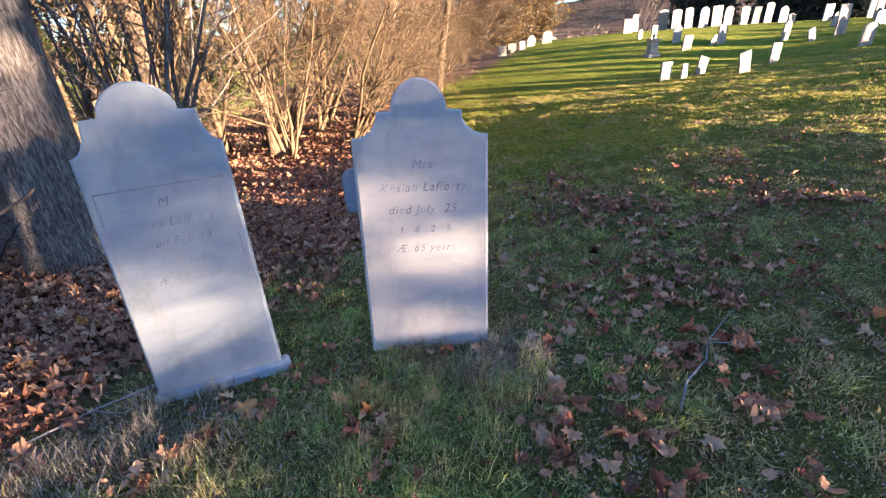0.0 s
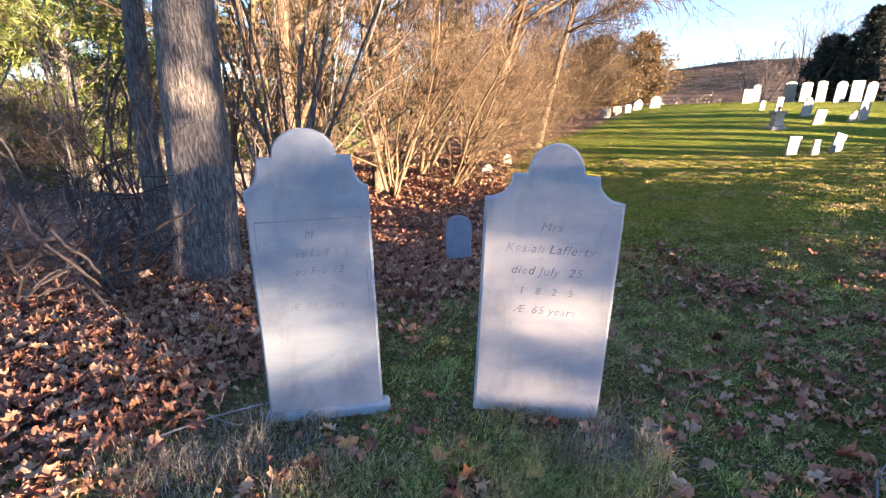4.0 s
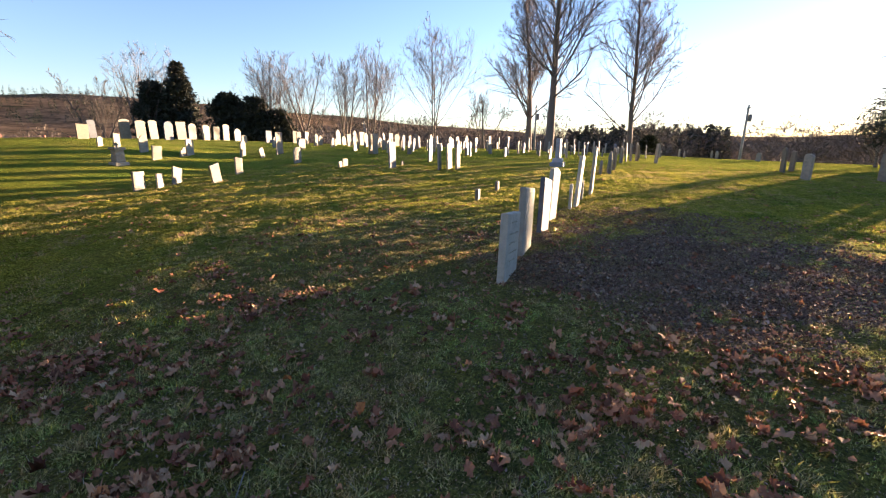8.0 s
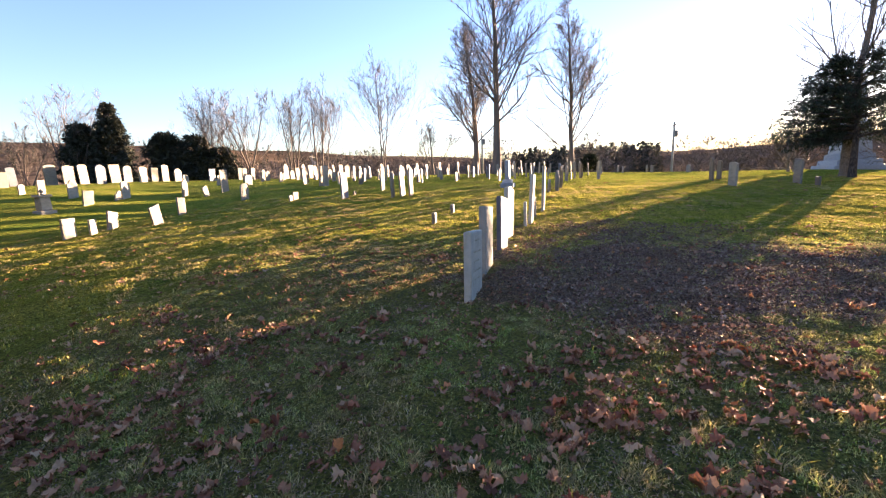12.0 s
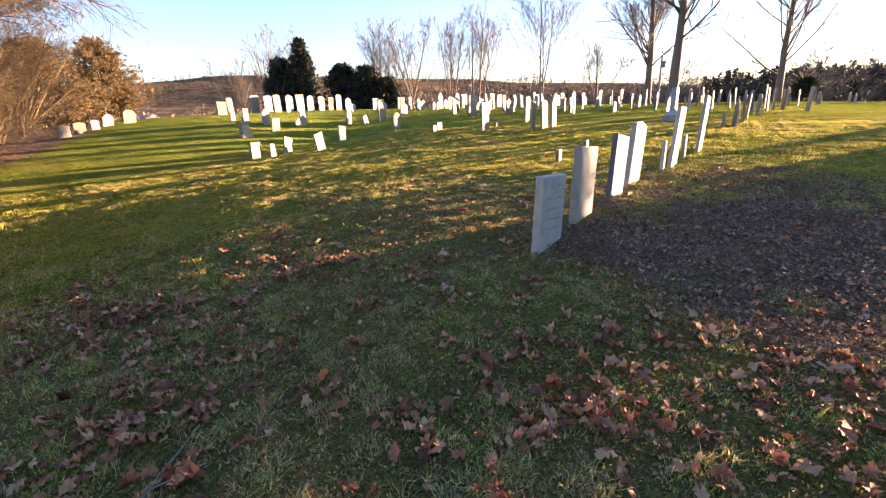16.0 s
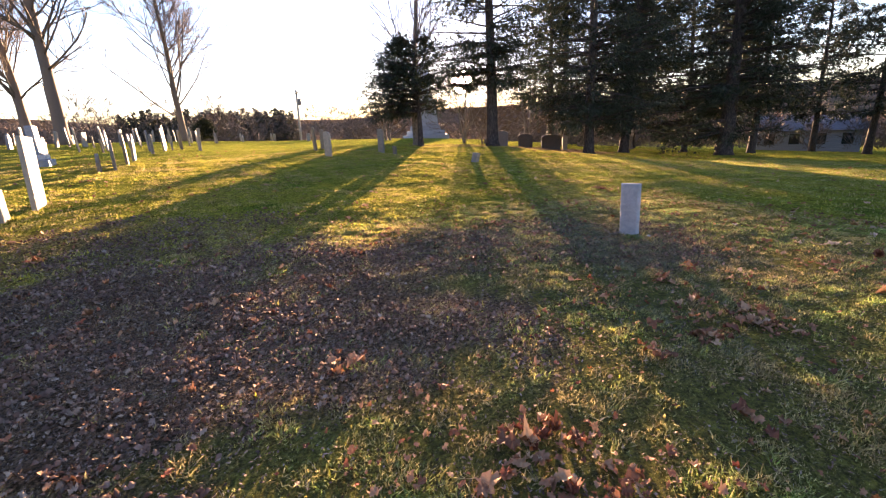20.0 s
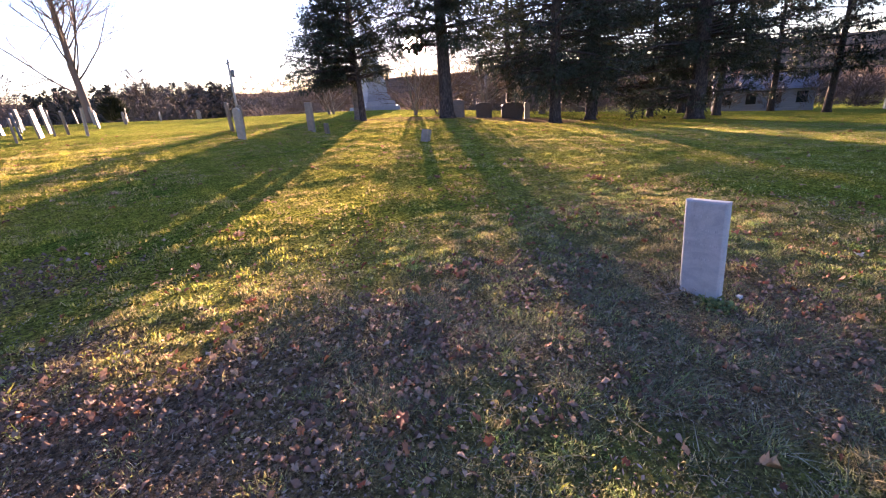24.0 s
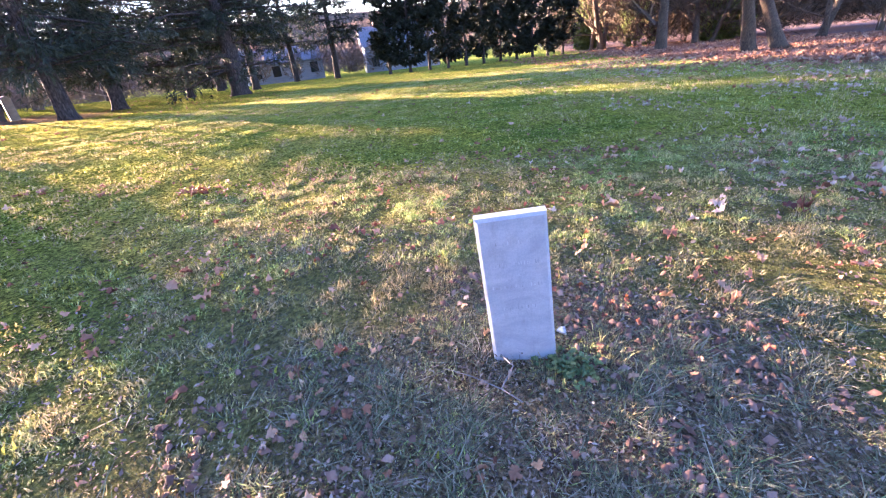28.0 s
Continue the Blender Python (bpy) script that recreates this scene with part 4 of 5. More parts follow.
tall_b = conifer(33.0, 27.0, 16, 0.27, 18, SP, 4.4, 4.2, 150, twigs=14, per=5, droop=0.2, spray=0.36, wide=0.034)
for src, x, y, turn in ((tall_a, 25.5, 28.5, 200), (tall_b, 40.5, 24.0, 260), (tall_a, 44.0, 15.5, 310), (tall_b, 29.5, 31.0, 20), (tall_a, 38.0, 31.0, 95), (tall_a, 47.5, 20.0, 220), (tall_b, 50.0, 28.0, 75)):
    copy_thing(src, pose(x, y, gz(x, y) - 0.08, 0, 0, turn))

# dark evergreens on the crest
for i, (x, y, h, r, sh) in enumerate(((-51.5, 42.0, 8.2, 3.0, 0.5), (-49.0, 43.5, 10.5, 3.2, 0.85), (-43.8, 45.5, 6.4, 2.9, 0.42), (-41.0, 47.0, 6.0, 2.6, 0.42), (-53.5, 45.0, 7.6, 3.0, 0.5), (-38.6, 48.0, 4.4, 2.0, 0.45))):
    conifer(x, y, h, 0.2, 40 + i, "dense dark evergreen on the crest of the hill", r, 0.2, 260, HAZED_NEEDLE, 0.1, 5, 8, None, 0.5, 0.08, "evergreen_tree", "evergreens on the crest", sh, rise=0.2, tier=0.05)
# the evergreen screen by the lane
for i in range(11):
    k = i / 10
    conifer(39.6 + 7.0 * k, 10.6 - 15.0 * k, 11 + (i * 37 % 5) * 0.4, 0.12, 60 + i, "tall dark arborvitae in a close screen", 1.25, 1.3, 100, HEDGE, 0.0, 6, 10, None, 0.38, 0.08, "arborvitae", "evergreen screen", 0.35, rise=0.5)
# pines beyond the brook
for i, (x, y, h) in enumerate(((-16.5, -9.5, 10), (-20.0, -12.5, 12), (-13.2, -9.6, 9), (-17.5, -8.0, 9), (-12.0, -12.0, 10), (-10.0, -10.5, 8), (-24.0, -7.0, 12), (-20.5, -5.2, 9), (-28.0, -3.0, 12), (-14.5, -13.0, 11), (-33, 1.0, 11))):
    conifer(x, y, h, 0.22, 80 + i, "yellow-green pine beyond the brook with sunlight in its needle colour", 3.2, 1.2, 125, PINE, 0.05, 7, 11, BARK, 0.42, 0.02, "pine_tree", "pines beyond the brook", 0.7, rise=0.15)
for i, (x, y, h) in enumerate(((-39.8, 17.0, 5.4), (-37.0, 12.5, 5.0))):
    conifer(x, y, h, 0.15, 90 + i, "bushy brown-green cedar at the end of the thicket", 3.6, 0.3, 190, CEDAR, 0.0, 8, 13, BARK, 0.26, 0.028, "cedar_tree", "cedars", 0.6, rise=0.3)

# the old tree beside the pair, and its twin stem
bare_tree(-4.52, -1.32, 12, 0.30, 101, "big old maple with furrowed grey bark beside the headstones", (-0.03, 0.14), (18, 7, 6, 3), clear=0.24, lift=0.07, name="old_maple", spread=62, limb=0.42, flare=1.25)
bare_tree(-4.82, -1.60, 10, 0.15, 103, "dark second stem grown against the old maple", (-0.03, 0.12), (10, 6, 5, 3), clear=0.34, name="slim_maple", flare=1.2)
bare_tree(-5.5, -2.42, 9, 0.14, 102, "slim upright maple behind the old tree", (0.0, 0.0), (12, 6, 5, 3), clear=0.3, name="slim_maple", flare=1.15)
bare_tree(-10.2, -2.55, 11, 0.22, 104, "sunlit brown trunk at the edge of the thicket", (0.0, 0.05), (14, 7, 5, 3), clear=0.3, name="bare_tree", group="trees by the brook", bark=BROWN_BARK)
bare_tree(-13.2, -1.0, 10, 0.15, 105, "sunlit brown trunk at the edge of the thicket", (0.0, -0.06), (12, 7, 5, 3), clear=0.3, name="bare_tree", group="trees by the brook", bark=BROWN_BARK)
bare_tree(-18.0, 2.0, 12.0, 0.28, 106, "leaning sunlit tree with long low boughs over the lawn", (0.05, 0.28), (36, 18, 12, 4), clear=0.36, lift=0.02, spread=58, limb=0.78, group="trees by the brook", toward=(0.55, 0.75), fine=0.005, bark=BROWN_BARK)
bare_tree(-21.5, 5.2, 9.5, 0.2, 107, "leaning sunlit tree with long low boughs over the lawn", (0.05, 0.25), (24, 14, 10, 3), clear=0.42, lift=0.02, spread=58, limb=0.6, group="trees by the brook", toward=(0.45, 0.5), fine=0.007, bark=BROWN_BARK)
for i, (x, y, h, g, ln, n) in enumerate(((-5.3, -0.75, 4.2, 0.035, (0.05, 0.12), 6), (-6.4, -0.9, 4.6, 0.04, (0.0, 0.1), 6), (-5.6, -3.2, 3.0, 0.03, (0.1, -0.1), 6))):
    bare_tree(x, y, h, g, 310 + i, "dark upright suckers beside the old maple", ln, (6, 5, 4, 2), BARK, TWIG, 40, 0.2, "suckers by the maple", n, 0.03, "maple_sucker", 0.35, 0.06, fine=0.003, fan=0.16)
for i, (x, y, h, ln) in enumerate(((-4.1, -2.3, 1.9, (0.3, 0.5)), (-3.6, -2.5, 1.6, (0.2, 0.7)), (-4.9, -3.3, 2.2, (0.2, 0.5)), (-4.2, -3.3, 1.9, (0.3, 0.3)), (-3.4, -3.3, 1.8, (0.1, 0.5)), (-5.9, -3.9, 2.2, (0.2, 0.3)), (-3.9, -1.75, 1.3, (0.3, 0.35)))):
    bare_tree(x, y, h, 0.008, 320 + i, "tangled grey bramble under the trees", ln, (4, 3, 2), BRAMBLE, BRAMBLE, 58, 0.12, "brambles", 5, -0.04, "bramble", 0.8, 0.15, fine=0.003, fan=0.5)
# bare trees on the open ground
for i, (x, y, h, g, cl, c) in enumerate(((-4.6, 40.5, 19.5, 0.36, 0.2, (66, 11, 9)), (-6.8, 43.5, 14.5, 0.3, 0.16, (56, 11, 9)), (2.16, 47.5, 16.0, 0.27, 0.12, (66, 10, 9)))):
    bare_tree(x, y, h, g, 110 + i, "tall bare hardwood against the sky", (0.01, 0), c, FAR_TWIG, FAR_TWIG, 46, cl, "bare trees on the crest", lift=0.11, limb=0.36, fine=0.010, thick=0.26)
for i, (az, dist, h) in enumerate(((-20.5, 56, 15.5), (-28.5, 58, 13.5), (-31.5, 60, 12.5), (-36.5, 60, 13.0), (-40.0, 62, 12.5), (-53.5, 66, 13.5), (-57, 70, 10.0), (-14, 60, 8.0))):
    x, y = -0.7 + dist * math.sin(radians(az)), 1.9 + dist * math.cos(radians(az))
    bare_tree(x, y, h, 0.16, 130 + i, "spreading bare tree on the skyline", (0, 0), (10, 8, 6), FAR_TWIG, FAR_TWIG, 36, 0.1, "bare trees on the skyline", 4, 0.14, limb=0.5, fine=0.013, fan=0.3)
bare_tree(11.35, 23.1, 12, 0.17, 150, "bare tree rising behind the small spruce", (-0.03, 0), (46, 9, 7), None, FAR_TWIG, 42, 0.12, lift=0.09, limb=0.29, fine=0.006, thick=0.3)
for i, (x, y, h) in enumerate(((17.6, 28.3, 4.6), (20.2, 29.0, 5.2), (22.8, 28.0, 5.0), (25.4, 27.4, 5.2), (28.2, 28.0, 5.4), (30.0, 25.0, 5.0), (15.5, 36, 4.0))):
    bare_tree(x, y, h, 0.12, 160 + i, "low spreading bare apple tree behind the gravestones", (0, 0), (10, 7, 6, 4), None, TWIG, 56, 0.06, "apple trees", 3, 0.03, limb=0.5)
bare_tree(19.3, 28.5, 3.1, 0.10, 169, "low spreading bare apple tree behind the gravestones", (0, 0), (9, 7, 6, 3), None, TWIG, 62, 0.1, "apple trees", 4, 0.02, limb=0.55, fan=0.6, straight=0.09)
for i, (x, y, h, g, tr) in enumerate(((21.6, -4.8, 9, 0.36, 2), (32.8, -6.5, 8, 0.33, 1), (48.0, -8.0, 9, 0.3, 4), (38.0, -12.0, 9, 0.25, 2), (29.0, -13.0, 9, 0.25, 2), (20.0, -12.0, 8, 0.2, 2))):
    bare_tree(x, y, h, g, 170 + i, "old bare orchard tree among fallen leaves", (0, 0), (12, 6, 4, 3), BROWN_BARK, TWIG, 58, 0.14, "trees by the lane", tr, 0.03, limb=0.5)

for i, (x, y, h) in enumerate(((44, -14, 4), (38, -17, 4.5), (31, -18, 4), (25, -16.5, 4), (52, -13, 5), (47, -18, 5), (19, -17, 4))):
    bare_tree(x, y, h, 0.05, 280 + i, "tangled bare brush beyond the lane", (0.05, 0.1), (8, 6, 5), TWIG, TWIG, 50, 0.1, "brush beyond the lane", 6, 0.02, "bare_shrub", 0.45, 0.08, fine=0.007, fan=0.3)
for i, (x, y, h) in enumerate(((49.0, -12.0, 5.0), (40.0, -14.5, 4.0), (56, -10, 6))):
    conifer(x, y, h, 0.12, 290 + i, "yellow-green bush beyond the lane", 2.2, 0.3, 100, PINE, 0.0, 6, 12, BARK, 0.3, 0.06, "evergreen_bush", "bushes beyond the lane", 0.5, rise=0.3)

# the thicket along the brook
for i in range(17):
    k = i / 16
    x = -10.5 - 24.0 * k + ((i * 53) % 7 - 3) * 0.35
    y = -3.8 + 15.0 * k ** 1.2 + ((i * 31) % 5 - 2) * 0.55
    h = 9.5 - 3.6 * k + (i * 29 % 5) * 0.4
    bare_tree(x, y, h, 0.11 - 0.03 * k, 200 + i, "dense sunlit many-stemmed bare shrub by the brook", (0.10, 0.2), (9, 6, 5, 2), TWIG, TWIG, 44, 0.1, "thicket by the brook", 6, 0.02, "bare_shrub", 0.4, 0.05, fine=0.006, fan=0.2)
for i in range(9):
    k = i / 8
    x = -11.5 - 18.0 * k + ((i * 47) % 5 - 2) * 0.4
    y = 0.2 + 7.5 * k ** 1.5 + ((i * 29) % 5 - 2) * 0.35
    bare_tree(x, y, 5.6 - 1.4 * k, 0.06, 260 + i, "golden sunlit shrub arching over the lawn's edge", (0.28, 0.5), (8, 7, 6, 2), TWIG, TWIG, 50, 0.12, "thicket by the brook", 6, -0.012, "bare_shrub", 0.5, 0.07, fine=0.0045, fan=0.32)
for i, (x, y, h) in enumerate(((-6.2, -3.2, 3.0), (-7.6, -2.2, 3.6), (-5.2, -4.4, 2.4), (-8.4, -4.6, 3.0), (-6.4, -6.2, 3.2), (-9.5, -7.0, 3.4), (-12.5, -6.5, 4.0))):
    bare_tree(x, y, h, 0.03, 240 + i, "tangled grey bramble under the trees", (0.05, 0.1), (6, 4, 3), BRAMBLE, BRAMBLE, 60, 0.1, "brambles", 6, -0.03, "bramble", 0.5, 0.12)


# ---- pole, wires, houses, far woods ----
POLE = stone_mat("weathered_grey_wood", (0.36, 0.33, 0.29), (0.25, 0.225, 0.2), (0.18, 0.16, 0.14), 5.0, 0.9)


def utility_pole(x, y, h, lean, seed):
    t = thing("utility_pole", "grey wooden utility pole with a transformer", "utility pole", pose(x, y, gz(x, y) - 0.2, 0, lean, 0), "utility poles")
    part("pole", pipe([(0, 0, 0), (0, 0, h * 0.5), (0, 0, h)], [0.17, 0.145, 0.12], 10), POLE, t)
    bm = bmesh.new()
    box(bm, -0.06, 0.06, -0.9, 0.9, h - 0.5, h - 0.38, 0.01)
    part("crossarm", bm, POLE, t)
    part("transformer", pipe([(0.33, 0, h - 2.0), (0.33, 0, h - 1.95), (0.33, 0, h - 1.2), (0.33, 0, h - 1.15)], [0.18, 0.22, 0.22, 0.16], 12), GRANITE, t)
    return Vector((x + math.sin(radians(lean)) * h, y, gz(x, y) - 0.2 + h - 0.3))


ends = [utility_pole(16.3, 66.6, 8.4, 1.0, 1), utility_pole(-9.5, 68.0, 8.0, 0, 2), utility_pole(52.0, 60.0, 8.2, 0, 3), utility_pole(-40.0, 72.0, 8.0, 0, 4)]
for a, b in ((3, 1), (1, 0), (0, 2)):
    for off, drop in ((0.0, 0.5), (-2.2, 0.6), (-2.9, 0.7)):
        p, q = ends[a] + Vector((0, 0, off)), ends[b] + Vector((0, 0, off))
        pts = [p.lerp(q, k / 14) - Vector((0, 0, drop * 4 * (k / 14) * (1 - k / 14))) for k in range(15)]
        tagged(part("overhead_wire", pipe(pts, [0.022] * 15, 5), SPRUCE_BARK), "thin dark overhead wire between poles", "wire", "overhead wires")

SIDING, sn, sl = nodes("painted_siding")
finish(sn, sl, ramp(sn, sl, grain(sn, sl, 3, 5, 0.6, (0.2, 0.2, 6)), [(0.35, (0.25, 0.28, 0.31)), (0.65, (0.36, 0.39, 0.42))]), 0.6, None)
SHINGLE, sn, sl = nodes("grey_roof_shingles")
finish(sn, sl, ramp(sn, sl, grain(sn, sl, 8, 6), [(0.35, (0.1, 0.1, 0.11)), (0.65, (0.2, 0.2, 0.21))]), 0.9, None)
BRICK, sn, sl = nodes("red_brick")
finish(sn, sl, ramp(sn, sl, grain(sn, sl, 6, 6), [(0.35, (0.25, 0.1, 0.07)), (0.65, (0.36, 0.16, 0.11))]), 0.9, None)
PANE, sn, sl = nodes("dark_window_glass")
finish(sn, sl, (0.02, 0.025, 0.03), 0.05, None, spec=0.6)


def house(x, y, w, d, h, turn, wall_mat, label, roof_h=2.2, openings=4):
    t = thing("house", label, "house", pose(x, y, gz(x, y) - 0.3, 0, 0, turn), "houses beyond the trees")
    part("wall", box(bmesh.new(), -d / 2, d / 2, -w / 2, w / 2, 0, h), wall_mat, t)
    bm = bmesh.new()
    e = 0.35
    v = [bm.verts.new(p) for p in ((-d / 2 - e, -w / 2 - e, h), (d / 2 + e, -w / 2 - e, h), (0, -w / 2 - e, h + roof_h), (-d / 2 - e, w / 2 + e, h), (d / 2 + e, w / 2 + e, h), (0, w / 2 + e, h + roof_h))]
    for f in ((0, 1, 2), (5, 4, 3), (1, 4, 5, 2), (0, 2, 5, 3), (0, 3, 4, 1)):
        bm.faces.new([v[i] for i in f])
    bmesh.ops.recalc_face_normals(bm, faces=bm.faces)
    part("roof", bm, SHINGLE, t)
    for i in range(openings):
        u = -w / 2 + (i + 0.5) * w / openings
        for side in (-1, 1):
            f = part("window", box(bmesh.new(), side * d / 2 - 0.04, side * d / 2 + 0.04, u - 0.5, u + 0.5, 1.1, 2.3), SIDING, t)
            part("pane", box(bmesh.new(), side * (d / 2 + 0.02) - 0.03, side * (d / 2 + 0.02) + 0.03, u - 0.42, u + 0.42, 1.18, 2.22), PANE, f)
    part("chimney", box(bmesh.new(), -0.3, 0.3, w * 0.25, w * 0.25 + 0.6, h, h + roof_h + 0.7, 0.02), BRICK, t)
    return t


house(58.0, 24.5, 8, 7, 2.5, 25, SIDING, "low pale-sided house seen through the spruces", 1.5)
house(66.0, 11.5, 9, 8, 3.4, 10, SIDING, "blue-grey house behind the evergreen screen")
for i, (az, dist, w, h, mat) in enumerate(((-61.5, 150, 8, 3, SIDING), (-59.5, 156, 10, 3, SIDING), (-57.5, 160, 6, 4, BRICK), (-64, 150, 7, 3, SIDING), (-66.5, 160, 6, 4, BRICK))):
    house(-0.7 + dist * math.sin(radians(az)), 1.9 + dist * math.cos(radians(az)), w, 6, h + 2.0, 40 + i * 13, mat, "far house at the foot of the hill", 1.8, 5)


def far_woods(name, label, spots, seed, mat, h0, h1, per=60, spike=True, twig=0.05):
    rng = np.random.default_rng(seed)
    vs, fs, at = [], [], 0
    for x, y in spots:
        h = rng.uniform(h0, h1)
        z = gz(x, y)
        f = rng.random(per) ** 0.8
        r = (h * (0.17 if spike else 0.3)) * ((1 - f) if spike else np.sin(np.pi * np.clip(0.15 + 0.8 * f, 0, 1))) + 0.15
        a = rng.random(per) * 2 * np.pi
        out = 0.3 if spike else rng.random(per) ** 0.5
        pos = np.stack([x + out * r * np.cos(a), y + out * r * np.sin(a), z + h * (0.06 + 0.94 * f)], -1)
        way = np.stack([np.cos(a), np.sin(a), np.full(per, 0.1 if spike else 0.9)], -1)
        v, q = sprays(rng, pos, way, r + 0.5 if spike else 0.45 * r + 0.35, (h * 0.02) if spike else twig, 0.1, 3)
        vs.append(v)
        fs.append(q + at)
        at += len(v)
    me = raw_mesh(name, np.concatenate(vs), np.concatenate(fs))
    me.materials.append(mat)
    tagged(new(name, me), label, "woods", kind="stuff")


rng = np.random.default_rng(9)
az = np.concatenate([rng.uniform(-4, 13, 260), rng.uniform(60, 110, 40)])
dist = rng.uniform(120, 160, len(az))
far_woods("far_conifers", "dark line of far conifers beyond the graveyard", np.stack([dist * np.sin(np.radians(az)), dist * np.cos(np.radians(az))], -1), 1, HAZED_NEEDLE, 8.0, 11.5, 90)
az = np.concatenate([rng.uniform(-50, 62, 520), rng.uniform(62, 180, 110), rng.uniform(-150, -60, 130)])
dist = rng.uniform(85, 165, len(az))
far_woods("far_hardwoods", "grey-brown bare woods beyond the graveyard", np.stack([dist * np.sin(np.radians(az)), dist * np.cos(np.radians(az))], -1), 2, FAR_TWIG, 7.0, 11.0, 90, False)
az = rng.uniform(38, 78, 170)
dist = rng.uniform(52, 84, len(az))
far_woods("brush_beyond_spruces", "grey-brown brush beyond the spruces", np.stack([dist * np.sin(np.radians(az)), dist * np.cos(np.radians(az))], -1), 7, FAR_TWIG, 2.2, 3.8, 130, False, 0.025)
az = rng.uniform(-75, -20, 620)
dist = rng.uniform(450, 820, len(az))
far_woods("hillside_conifers", "scattered dark conifers on the far hillside", np.stack([dist * np.sin(np.radians(az)), dist * np.cos(np.radians(az))], -1), 3, HEDGE, 7, 15, 26)
spots = np.stack([rng.uniform(34, 75, 190), rng.uniform(-34, -9, 190)], -1)
far_woods("lane_woods", "rust-brown bare woods beyond the lane", spots, 8, TWIG, 4.0, 8.0, 160, False, 0.03)
far_woods("round_bush", "dark clipped evergreen bush on the grass", [(3.6, 45.0)], 5, HEDGE, 1.4, 1.5, 300, False)

# ---- fallen leaves and turf ----
LOBES = [(0.0, -0.42), (0.08, -0.27), (0.30, -0.40), (0.24, -0.19), (0.36, -0.19), (0.54, -0.05), (0.31, 0.03), (0.47, 0.34), (0.25, 0.24), (0.15, 0.22), (0.17, 0.36), (0.0, 0.56), (-0.16, 0.37), (-0.14, 0.21), (-0.26, 0.25), (-0.46, 0.36), (-0.30, 0.04), (-0.53, -0.06), (-0.35, -0.18), (-0.25, -0.2), (-0.31, -0.40), (-0.09, -0.28)]


def leaves(name, label, xy, size, seed, mat, lie=0.25):
    rng = np.random.default_rng(seed)
    n = len(xy)
    lob = np.array(LOBES)
    lob = 0.62 * lob + 0.38 * 0.43 * lob / np.hypot(lob[:, 0], lob[:, 1])[:, None]
    k = len(lob)
    sc = size * rng.uniform(0.55, 1.25, n)
    p = np.zeros((n, k + 1, 3))
    p[:, 1:, :2] = lob[None] * (1 + rng.normal(0, 0.13, (n, k, 2))) * rng.uniform(0.6, 1.1, (n, 1, 2))
    curl = rng.uniform(-0.8, 0.8, (n, 1))
    roll = rng.uniform(0, 1, (n, 1)) ** 2.5 * 1.2
    p[:, 1:, 2] = curl * (p[:, 1:, 0] ** 2 + 0.7 * p[:, 1:, 1] ** 2) + rng.normal(0, 0.105, (n, k)) + rng.uniform(-0.8, 0.8, (n, 1)) * p[:, 1:, 0] * p[:, 1:, 1] * 2 + roll * np.abs(p[:, 1:, 0])
    p[:, 1:, 0] *= 1 - 0.45 * np.minimum(roll, 1)
    p *= sc[:, None, None]
    a, tx, ty = rng.random(n) * 2 * np.pi, rng.normal(0, lie, n), rng.normal(0, lie, n)
    ca, sa = np.cos(a)[:, None], np.sin(a)[:, None]
    qx, qy = ca * p[..., 0] - sa * p[..., 1], sa * p[..., 0] + ca * p[..., 1]
    qz = p[..., 2] + tx[:, None] * qx + ty[:, None] * qy
    qz -= qz.min(1, keepdims=True) * 0.55
    z = ground_z(xy[:, 0], xy[:, 1])
    v = np.stack([qx + xy[:, :1], qy + xy[:, 1:], qz + z[:, None] + rng.uniform(0.008, 0.034, n)[:, None]], -1)
    i = np.arange(1, k + 1)
    tri = np.stack([np.zeros(k, int), i, np.roll(i, -1)], 1)
    f = (np.arange(n) * (k + 1))[:, None, None] + tri[None]
    me = raw_mesh(name, v.reshape(-1, 3), f.reshape(-1, 3), True)
    me.materials.append(mat)
    return tagged(new(name, me), label, "leaves", kind="stuff")


def scatter(rng, n, x0, x1, y0, y1, chance):
    xy = np.stack([rng.uniform(x0, x1, n), rng.uniform(y0, y1, n)], -1)
    return xy[rng.random(n) < chance(xy[:, 0], xy[:, 1])]


HEAPS = [(-2.6, 2.8), (-2.2, 2.7), (-1.8, 2.4), (-2.0, 2.95), (-2.7, 3.55), (-3.8, 3.4), (-2.27, 1.5), (-2.24, 1.75), (-2.07, 0.62), (-1.5, 2.6), (-6.3, 4.0), (-2.9, 5.2), (0.1, 4.2), (-0.4, 4.0), (-0.8, 3.6), (-0.1, 3.6), (0.7, 5.0), (0.8, 4.7), (4.3, 5.6), (2.3, 5.2), (-0.3, 4.7), (-2.3, 3.7), (0.4, 3.2), (-1.2, 1.9), (1.6, 4.6), (1.2, 4.0), (-1.6, 3.9), (-3.4, 4.4), (0.2, 5.3), (-5.2, 3.55), (-5.7, 3.75), (-4.2, 3.85), (-3.9, 4.2), (-3.45, 5.15), (-4.9, 5.6), (-0.67, 5.03), (-3.1, 4.0), (-4.8, 3.4)]


